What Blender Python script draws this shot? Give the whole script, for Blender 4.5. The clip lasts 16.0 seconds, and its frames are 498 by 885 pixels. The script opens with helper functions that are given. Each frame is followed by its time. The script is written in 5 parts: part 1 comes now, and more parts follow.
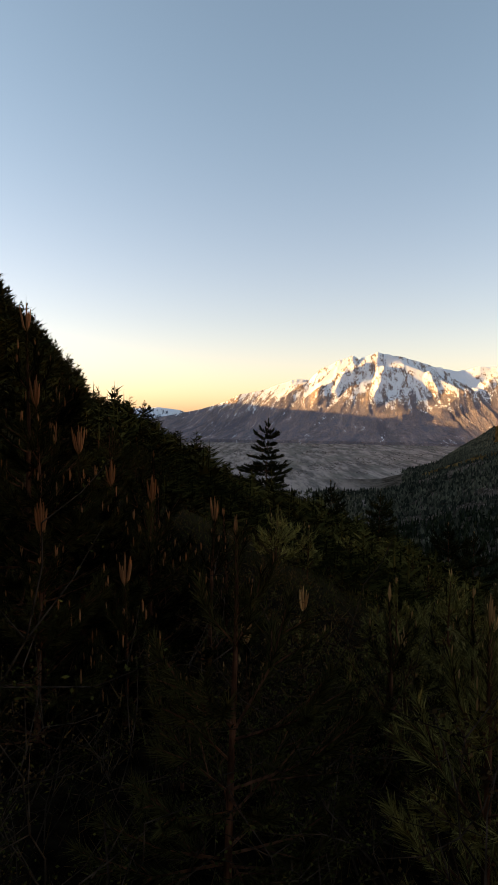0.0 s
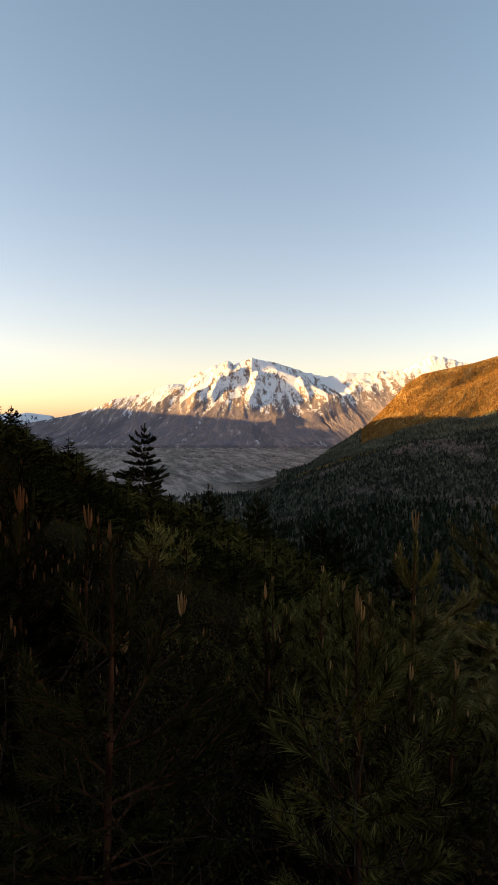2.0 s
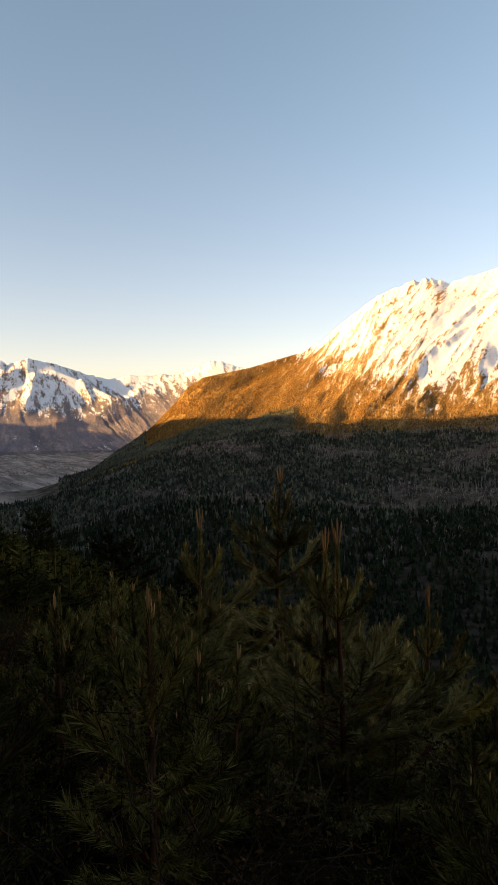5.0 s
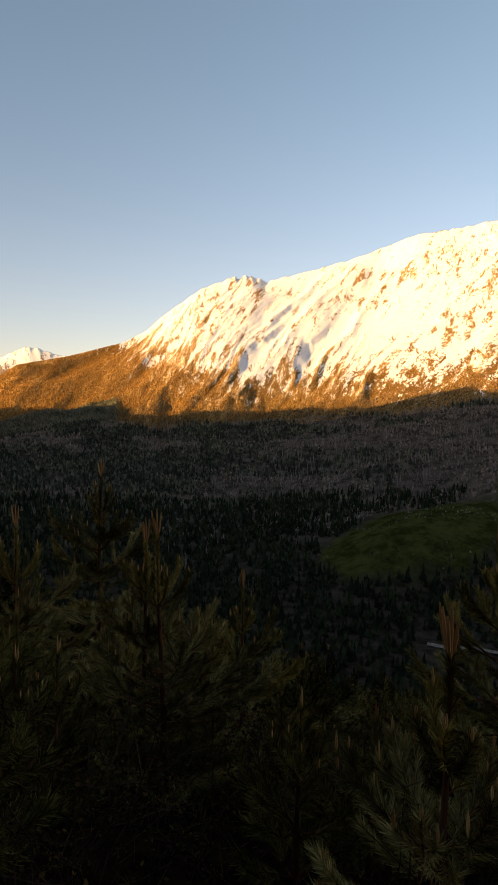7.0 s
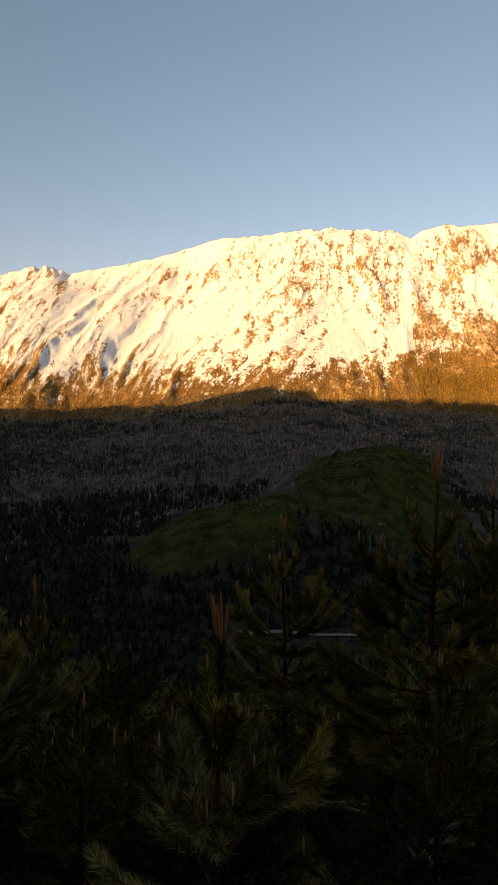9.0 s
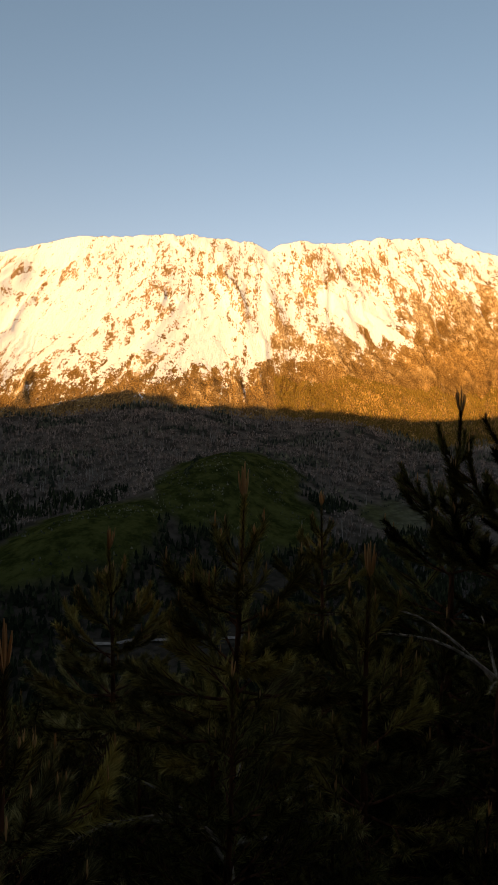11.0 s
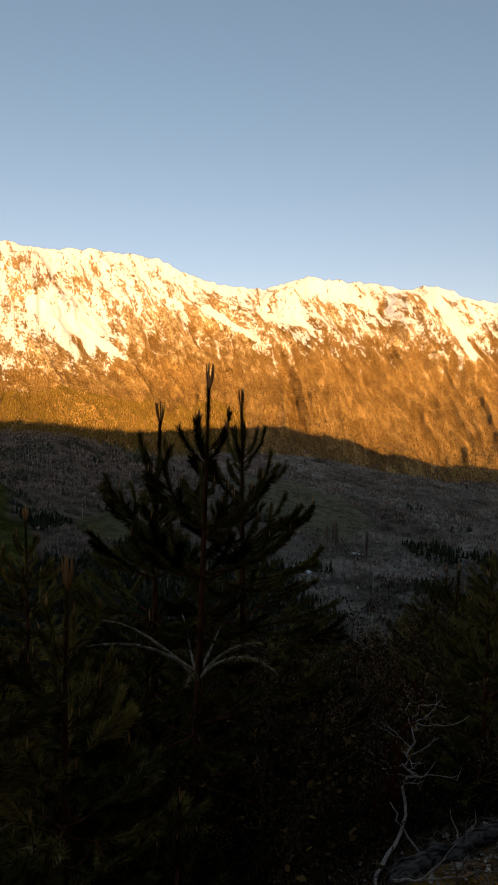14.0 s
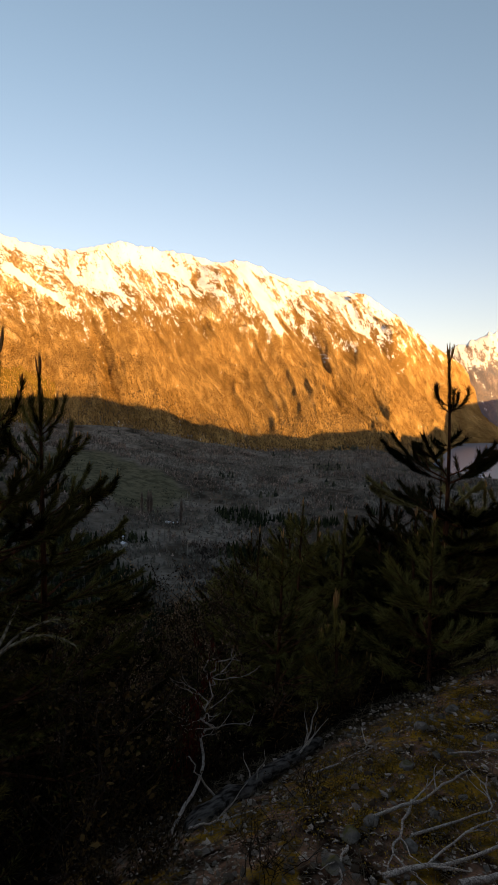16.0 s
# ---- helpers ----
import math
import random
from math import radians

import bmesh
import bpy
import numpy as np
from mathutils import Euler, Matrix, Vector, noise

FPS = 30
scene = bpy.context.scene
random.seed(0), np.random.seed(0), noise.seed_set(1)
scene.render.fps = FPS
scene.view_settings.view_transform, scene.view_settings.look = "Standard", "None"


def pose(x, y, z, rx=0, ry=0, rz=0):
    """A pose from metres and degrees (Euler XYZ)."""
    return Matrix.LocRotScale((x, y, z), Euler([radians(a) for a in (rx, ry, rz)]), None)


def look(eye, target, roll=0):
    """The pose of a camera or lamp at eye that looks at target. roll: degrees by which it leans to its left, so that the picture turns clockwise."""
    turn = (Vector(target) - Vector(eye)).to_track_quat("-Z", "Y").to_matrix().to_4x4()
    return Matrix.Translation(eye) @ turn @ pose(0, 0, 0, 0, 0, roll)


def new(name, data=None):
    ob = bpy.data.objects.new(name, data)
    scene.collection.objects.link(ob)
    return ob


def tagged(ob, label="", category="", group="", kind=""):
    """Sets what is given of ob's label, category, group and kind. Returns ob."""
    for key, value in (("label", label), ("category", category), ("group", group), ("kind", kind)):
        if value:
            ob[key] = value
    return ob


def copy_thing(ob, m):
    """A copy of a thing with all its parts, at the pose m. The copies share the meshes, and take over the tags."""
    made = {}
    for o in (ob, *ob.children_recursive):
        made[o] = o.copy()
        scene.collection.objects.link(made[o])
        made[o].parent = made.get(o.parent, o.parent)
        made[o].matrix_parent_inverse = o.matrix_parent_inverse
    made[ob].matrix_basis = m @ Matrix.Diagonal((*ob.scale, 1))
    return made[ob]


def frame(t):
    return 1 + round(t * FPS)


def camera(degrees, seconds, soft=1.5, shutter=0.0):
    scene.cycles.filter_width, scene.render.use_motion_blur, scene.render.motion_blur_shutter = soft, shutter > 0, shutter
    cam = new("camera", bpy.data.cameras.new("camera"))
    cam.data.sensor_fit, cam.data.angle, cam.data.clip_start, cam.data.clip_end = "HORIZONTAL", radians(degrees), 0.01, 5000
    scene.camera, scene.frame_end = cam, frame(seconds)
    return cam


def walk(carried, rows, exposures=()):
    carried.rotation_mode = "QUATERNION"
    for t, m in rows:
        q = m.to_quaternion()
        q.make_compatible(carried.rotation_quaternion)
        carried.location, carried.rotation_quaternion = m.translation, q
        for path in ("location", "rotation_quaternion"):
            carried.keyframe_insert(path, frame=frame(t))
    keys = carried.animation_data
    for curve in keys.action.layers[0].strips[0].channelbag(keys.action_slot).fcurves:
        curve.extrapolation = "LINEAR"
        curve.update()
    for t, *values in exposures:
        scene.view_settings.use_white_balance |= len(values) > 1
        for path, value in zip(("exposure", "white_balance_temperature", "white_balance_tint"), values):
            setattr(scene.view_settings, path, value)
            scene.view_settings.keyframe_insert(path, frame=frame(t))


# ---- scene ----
cam = camera(45.0, 16.0, soft=1.2)
PATH = [
    (0, (1.026, 0.335, 1.896), (1.012, 2.332, 1.794), 0.6),
    (0.5, (1.025, 0.316, 1.897), (1.157, 2.31, 1.81), 0.5),
    (1, (1.031, 0.322, 1.895), (1.279, 2.305, 1.813), 0.6),
    (1.5, (1.034, 0.33, 1.891), (1.366, 2.301, 1.816), 0.6),
    (2, (1.037, 0.324, 1.893), (1.428, 2.283, 1.809), 0.2),
    (2.5, (1.044, 0.353, 1.884), (1.491, 2.3, 1.786), 0.2),
    (3, (1.049, 0.355, 1.884), (1.606, 2.274, 1.8), 0.2),
    (3.5, (1.054, 0.364, 1.878), (1.739, 2.242, 1.8), -0.0),
    (4, (1.046, 0.321, 1.889), (1.851, 2.15, 1.814), -0.4),
    (6.5, (0.855, -0.009, 1.945), (2.242, 1.429, 1.846), 0.0),
    (7, (0.861, -0.016, 1.948), (2.352, 1.313, 1.841), 0.1),
    (7.5, (0.866, -0.041, 1.948), (2.473, 1.146, 1.85), 0.6),
    (8, (0.872, -0.079, 1.952), (2.57, 0.972, 1.845), 0.3),
    (8.5, (0.869, -0.133, 1.961), (2.629, 0.811, 1.863), 0.3),
    (9, (0.892, -0.183, 1.962), (2.722, 0.616, 1.85), 0.2),
    (9.2, (0.892, -0.209, 1.961), (2.751, 0.519, 1.846), 0.3),
    (11.3, (0.932, -0.534, 2.064), (2.911, -0.253, 1.99), 1.2),
    (11.5, (0.927, -0.542, 2.068), (2.914, -0.327, 2.005), 1.2),
    (12, (0.924, -0.564, 2.06), (2.923, -0.527, 2.001), 1.5),
    (12.5, (0.923, -0.58, 2.054), (2.92, -0.672, 2.014), 1.6),
    (13, (0.922, -0.597, 2.05), (2.908, -0.831, 2.031), 1.5),
    (13.5, (0.915, -0.614, 2.051), (2.875, -1.01, 2.049), 1.1),
    (14, (0.921, -0.641, 2.04), (2.841, -1.2, 2.004), 0.9),
    (14.5, (0.906, -0.663, 2.035), (2.777, -1.364, 1.952), 0.8),
    (15, (0.897, -0.689, 2.034), (2.713, -1.52, 1.932), 0.9),
    (15.5, (0.893, -0.708, 2.032), (2.633, -1.686, 1.9), 1.1),
    (16, (0.873, -0.738, 2.041), (2.531, -1.85, 1.917), 1.2),
]
walk(cam, [(t, look(eye, target, roll)) for t, eye, target, roll in PATH],
     [(0, 1.5), (4, 1.6), (7, 1.2), (9, 0.87), (12.5, 0.82), (14.5, 1.0), (16, 1.2)])

# ---- light and sky ----
SUN_YAW, SUN_UP = 82.0, 7.0
to_sun = Vector((-math.sin(radians(SUN_YAW)) * math.cos(radians(SUN_UP)), math.cos(radians(SUN_YAW)) * math.cos(radians(SUN_UP)), math.sin(radians(SUN_UP))))
sun = new("sun", bpy.data.lights.new("sun", "SUN"))
sun.data.energy, sun.data.angle, sun.data.color = 6.4, radians(0.5), (1.0, 0.585, 0.19)
sun.matrix_world = to_sun.to_track_quat("Z", "Y").to_matrix().to_4x4()
world = bpy.data.worlds.new("world")
scene.world = world
world.use_nodes = True
wn, wl = world.node_tree.nodes, world.node_tree.links
sky = wn.new("ShaderNodeTexSky")
sky.sky_type, sky.sun_disc = "NISHITA", False
sky.sun_elevation, sky.sun_rotation = radians(SUN_UP), radians(-SUN_YAW)
sky.altitude, sky.air_density, sky.dust_density, sky.ozone_density = 600, 1.0, 1.0, 1.0
grade = wn.new("ShaderNodeHueSaturation")
grade.inputs["Saturation"].default_value = 0.87
tint = wn.new("ShaderNodeMix")
tint.data_type, tint.blend_type, tint.inputs[0].default_value = "RGBA", "MULTIPLY", 1.0
where = wn.new("ShaderNodeTexCoord")
tall = wn.new("ShaderNodeSeparateXYZ")
wl.new(where.outputs["Generated"], tall.inputs[0])
rise = wn.new("ShaderNodeValToRGB")
rise.color_ramp.interpolation = "EASE"
rise.color_ramp.elements[0].position, rise.color_ramp.elements[0].color = 0.0, (1.15, 0.93, 0.96, 1)
rise.color_ramp.elements[1].position, rise.color_ramp.elements[1].color = 0.55, (1.01, 1.0, 1.0, 1)
wl.new(tall.outputs[2], rise.inputs[0])
wl.new(rise.outputs[0], tint.inputs[7])
back = wn["Background"]
wl.new(sky.outputs[0], grade.inputs["Color"])
wl.new(grade.outputs[0], tint.inputs[6])
wl.new(tint.outputs[2], back.inputs[0])
back.inputs[1].default_value = 0.11


# ---- noise on arrays ----
def lattice(ix, iy, seed):
    h = (ix.astype(np.int64) * 374761393 + iy.astype(np.int64) * 668265263 + seed * 974711) & 0x7FFFFFFF
    h = ((h ^ (h >> 13)) * 1274126177) & 0x7FFFFFFF
    return ((h ^ (h >> 16)) & 0xFFFF) / 65535.0


def smooth_noise(x, y, seed=0):
    """Gradient-free value noise in -1..1."""
    ix, iy = np.floor(x), np.floor(y)
    fx, fy = x - ix, y - iy
    fx, fy = fx * fx * fx * (fx * (fx * 6 - 15) + 10), fy * fy * fy * (fy * (fy * 6 - 15) + 10)
    a, b = lattice(ix, iy, seed), lattice(ix + 1, iy, seed)
    c, d = lattice(ix, iy + 1, seed), lattice(ix + 1, iy + 1, seed)
    return 2 * ((a + (b - a) * fx) * (1 - fy) + (c + (d - c) * fx) * fy) - 1


def fbm(x, y, octaves=4, seed=0):
    total, gain, norm = 0, 1.0, 0
    for k in range(octaves):
        total = total + gain * smooth_noise(x * 2 ** k + 17.3 * k, y * 2 ** k - 9.1 * k, seed + k)
        norm, gain = norm + gain, gain * 0.5
    return total / norm


def ridged(x, y, octaves=4, seed=0):
    total, gain, norm = 0, 1.0, 0
    for k in range(octaves):
        total = total + gain * (1 - np.abs(smooth_noise(x * 2 ** k + 5.7 * k, y * 2 ** k + 3.3 * k, seed + k)))
        norm, gain = norm + gain, gain * 0.5
    return 2 * total / norm - 1


def smoothstep(a, b, x):
    t = np.clip((x - a) / (b - a), 0, 1)
    return t * t * (3 - 2 * t)


def table(pairs, x):
    """Linear reading of (place, value) pairs."""
    p = sorted(pairs)
    return np.interp(x, [q[0] for q in p], [q[1] for q in p])


# ---- the lie of the land ----
VALLEY = -200.0
UP_YAW = 102.5
UPX, UPY = -math.sin(radians(UP_YAW)), math.cos(radians(UP_YAW))
# height of the slope's foot seen from the bench, in degrees, by yaw
FOOT = [(30, -6.4), (-3, -6.4), (-12, -6.0), (-16, -4.9), (-20, -3.4), (-26, -1.6), (-36, -1.0), (-45, -1.4), (-60, -0.6), (-70, 0.8), (-80, -0.2), (-95, -1.6),
        (-110, -2.0), (-125, -4.2), (-135, -3.8), (-139, -4.2), (-143.2, -6.4), (-150, -6.4)]
# crest heights of an unseen ridge, added to shade the valley and lower slopes
SHADE = [(-3800, 340), (-2700, 340), (-2200, 160), (-1305, 82), (-1072, 124), (-957, 106), (-784, 131), (-624, 183), (-457, 238), (-296, 286), (29, 267), (105, 260), (288, 283), (482, 316),
         (780, 336), (964, 326), (1039, 371), (1149, 393), (1326, 364), (1395, 329), (1546, 308), (1637, 321), (1860, 266), (1948, 244), (2009, 292),
         (2135, 280), (2243, 258), (2572, 260), (2700, 252), (3000, 250), (3400, 300), (4500, 330), (4850, 340), (4950, 420), (5100, 440), (5900, 470)]


def hill_height(x, y):
    """The hillside on which the track runs."""
    p, s = x * UPX + y * UPY, x * UPY - y * UPX
    p2 = p - 0.6 * np.maximum(0, s - 120) - 0.5 * np.maximum(0, -s - 60)
    rise = 1.20 * np.maximum(0, p2 - 2.0)
    fall = -0.5 * np.maximum(0, -p2 - 2.6) - 0.06 * np.clip(-p2, 0, 2.6)
    z = rise + fall
    z = z - 0.10 * np.clip(s - 1.5, 0, 6)
    rough = np.hypot(x, y)
    return z + 0.05 * fbm(x * 1.3, y * 1.3, 3, 3) + np.clip(rough / 60, 0, 1) * 1.6 * fbm(x / 14, y / 14, 3, 4), p, s


def valley_height(x, y):
    r = np.hypot(x, y)
    yaw = np.degrees(np.arctan2(-x, y))
    foot = 2 + 1800 * np.tan(np.radians(table(FOOT, yaw)))
    foot = np.maximum(foot, VALLEY)
    t = np.clip((r - 620) / 1180, 0, 1)
    z = VALLEY + (foot - VALLEY) * t ** 1.05
    inside = smoothstep(-8, -25, yaw) * smoothstep(-142, -128, yaw)
    bumps = 24 * fbm(x / 260, y / 260, 4, 7) * smoothstep(640, 1000, r) * inside
    knoll = 44 * np.exp(-(((x - 660) / 150) ** 2 + ((y - 325) / 95) ** 2)) + 56 * np.exp(-(((x - 1000) / 230) ** 2 + ((y - 212) / 105) ** 2))
    z = z + bumps + knoll * inside
    shore = smoothstep(-138, -143, yaw) * smoothstep(-176, -170, yaw)
    z = z + shore * 16 * smoothstep(2150, 1800, r + 160 * fbm(x / 300, y / 300, 3, 12))
    beyond = np.maximum(0, r - 1800)
    return np.where(r > 1800, np.maximum(VALLEY, z - 0.35 * beyond), z)


def ground_height(x, y):
    x, y = np.asarray(x, float), np.asarray(y, float)
    hill, p, s = hill_height(x, y)
    crest = table(SHADE, s)
    # the added ridge stands uphill, out of view, and blocks the low sun
    line = 270 + 0.15 * np.maximum(0, s - 150) + 0.25 * np.maximum(0, s - 2300)
    shade_ridge = crest - np.where(p > line, 0.95, 1.3) * np.abs(p - line)
    hill = np.where(p > line, shade_ridge, np.minimum(hill, crest))
    return np.maximum(np.maximum(hill, shade_ridge), valley_height(x, y))


def grid_mesh(name, X, Y, Z, material, wrap=False):
    """A sheet from arrays of places, rows by columns."""
    rows, cols = X.shape
    co = np.stack([X, Y, Z], -1).reshape(-1, 3)
    i, j = np.meshgrid(np.arange(rows - 1), np.arange(cols if wrap else cols - 1), indexing="ij")
    k = (j + 1) % cols
    quads = np.stack([i * cols + j, (i + 1) * cols + j, (i + 1) * cols + k, i * cols + k], -1).reshape(-1, 4)
    me = bpy.data.meshes.new(name)
    me.vertices.add(len(co))
    me.vertices.foreach_set("co", co.ravel())
    me.loops.add(quads.size)
    me.loops.foreach_set("vertex_index", quads.ravel())
    me.polygons.add(len(quads))
    me.polygons.foreach_set("loop_start", np.arange(0, quads.size, 4))
    me.polygons.foreach_set("use_smooth", np.ones(len(quads), bool))
    me.update(calc_edges=True)
    me.validate()
    me.materials.append(material)
    return new(name, me)


# ---- materials ----
class Nodes:
    """Short hand for a node material."""

    def __init__(self, name, rough=0.9):
        self.mat = bpy.data.materials.new(name)
        self.mat.use_nodes = True
        self.t = self.mat.node_tree
        self.bsdf = self.t.nodes["Principled BSDF"]
        self.bsdf.inputs["Roughness"].default_value = rough
        self.bsdf.inputs["Specular IOR Level"].default_value = 0.0
        self.geo = self.t.nodes.new("ShaderNodeNewGeometry")
        split = self.t.nodes.new("ShaderNodeSeparateXYZ")
        self.t.links.new(self.geo.outputs["Position"], split.inputs[0])
        self.x, self.y, self.z = split.outputs
        nsplit = self.t.nodes.new("ShaderNodeSeparateXYZ")
        self.t.links.new(self.geo.outputs["Normal"], nsplit.inputs[0])
        self.nz = nsplit.outputs[2]

    def put(self, socket, value):
        if hasattr(value, "is_linked"):
            self.t.links.new(value, socket)
        else:
            socket.default_value = value

    def math(self, op, a, b=0.0, c=0.0):
        n = self.t.nodes.new("ShaderNodeMath")
        n.operation = op
        for s, v in zip(n.inputs, (a, b, c)):
            self.put(s, v)
        return n.outputs[0]

    def noise(self, size, detail=4.0, stretch=(1, 1, 1), rough=0.55, where=None):
        n = self.t.nodes.new("ShaderNodeTexNoise")
        n.inputs["Scale"].default_value, n.inputs["Detail"].default_value, n.inputs["Roughness"].default_value = 1.0, detail, rough
        m = self.t.nodes.new("ShaderNodeMapping")
        m.inputs["Scale"].default_value = [k / size for k in stretch]
        self.t.links.new(where or self.geo.outputs["Position"], m.inputs[0])
        self.t.links.new(m.outputs[0], n.inputs["Vector"])
        return n.outputs["Fac"]

    def step(self, value, a, b):
        n = self.t.nodes.new("ShaderNodeMapRange")
        n.interpolation_type = "SMOOTHSTEP"
        for key, v in (("Value", value), ("From Min", a), ("From Max", b)):
            self.put(n.inputs[key], v)
        return n.outputs[0]

    def mix(self, fac, a, b):
        n = self.t.nodes.new("ShaderNodeMix")
        n.data_type = "RGBA"
        self.put(n.inputs["Factor"], fac)
        ins = [s for s in n.inputs if s.type == "RGBA"]
        for s, v in zip(ins, (a, b)):
            self.put(s, (*v, 1.0) if isinstance(v, tuple) else v)
        return [s for s in n.outputs if s.type == "RGBA"][0]

    def bump(self, height, distance, strength=1.0):
        n = self.t.nodes.new("ShaderNodeBump")
        n.inputs["Distance"].default_value = distance
        self.put(n.inputs["Strength"], strength)
        self.t.links.new(height, n.inputs["Height"])
        self.t.links.new(n.outputs[0], self.bsdf.inputs["Normal"])

    def colour(self, c):
        self.put(self.bsdf.inputs["Base Color"], (*c, 1.0) if isinstance(c, tuple) else c)
        return self.mat


def ground_material():
    n = Nodes("hill and valley ground")
    mid, fine = n.noise(9), n.noise(0.16, 7)
    soil = n.mix(n.step(fine, 0.38, 0.68), (0.008, 0.004, 0.002), (0.30, 0.150, 0.090))
    moss = n.mix(n.step(fine, 0.3, 0.7), (0.040, 0.020, 0.004), (0.42, 0.215, 0.022))
    grit = n.noise(0.035, 4)
    soil = n.mix(n.step(grit, 0.56, 0.66), soil, (0.55, 0.42, 0.33))
    bank = n.mix(n.step(n.noise(0.5, 6, (1, 1, 1), 0.65), 0.50, 0.56), soil, moss)
    # near-black litter: the shade under the pines is put into its colour
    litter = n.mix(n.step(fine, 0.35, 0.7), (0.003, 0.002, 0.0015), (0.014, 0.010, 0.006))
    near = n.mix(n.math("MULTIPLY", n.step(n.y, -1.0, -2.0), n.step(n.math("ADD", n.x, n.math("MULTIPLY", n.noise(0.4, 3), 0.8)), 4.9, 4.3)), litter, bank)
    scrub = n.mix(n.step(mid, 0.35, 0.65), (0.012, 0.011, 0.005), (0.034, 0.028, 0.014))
    plain = n.mix(n.step(n.noise(60, 7, (2.0, 0.25, 1), 0.7), 0.38, 0.62), (0.16, 0.130, 0.112), (0.40, 0.315, 0.265))
    plain = n.mix(n.math("MULTIPLY", n.step(n.noise(150, 4, (1.4, 0.4, 1)), 0.52, 0.60), 0.55), plain, (0.17, 0.150, 0.120))
    away = n.math("SQRT", n.math("ADD", n.math("MULTIPLY", n.x, n.x), n.math("MULTIPLY", n.y, n.y)))
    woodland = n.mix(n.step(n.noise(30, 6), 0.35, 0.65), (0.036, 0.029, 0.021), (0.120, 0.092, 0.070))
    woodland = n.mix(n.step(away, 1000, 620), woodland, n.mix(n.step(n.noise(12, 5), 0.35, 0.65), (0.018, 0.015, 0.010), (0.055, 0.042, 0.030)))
    heath = n.mix(n.step(n.noise(16, 7, (1, 1, 1), 0.7), 0.36, 0.64), (0.110, 0.093, 0.074), (0.22, 0.184, 0.148))
    woodland = n.mix(n.math("MULTIPLY", n.step(n.math("ADD", n.y, n.math("MULTIPLY", n.noise(220, 4), 500.0)), 150.0, -150.0), n.step(n.noise(130, 5), 0.40, 0.55)), woodland, heath)
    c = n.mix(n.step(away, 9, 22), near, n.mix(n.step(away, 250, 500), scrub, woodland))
    flat = n.math("MULTIPLY", n.step(n.z, -185.0, -198.0), n.step(n.y, 700.0, 1500.0))
    c = n.mix(flat, c, plain)
    cover = n.t.nodes.new("ShaderNodeAttribute")
    cover.attribute_name = "meadow"
    grass = n.mix(n.step(n.noise(26, 6, (1, 1, 1), 0.7), 0.35, 0.66), (0.017, 0.020, 0.005), (0.060, 0.060, 0.016))
    grass = n.mix(n.step(n.y, 60.0, -160.0), grass, n.mix(n.step(n.noise(18, 6, (1, 1, 1), 0.7), 0.35, 0.66), (0.060, 0.055, 0.033), (0.135, 0.120, 0.074)))
    c = n.mix(cover.outputs["Fac"], c, grass)
    n.bump(n.math("ADD", n.math("ADD", n.math("MULTIPLY", fine, 0.10), n.math("MULTIPLY", grit, 0.035)), n.math("MULTIPLY", mid, 0.5)), 1.0, 0.8)
    return n.colour(c)


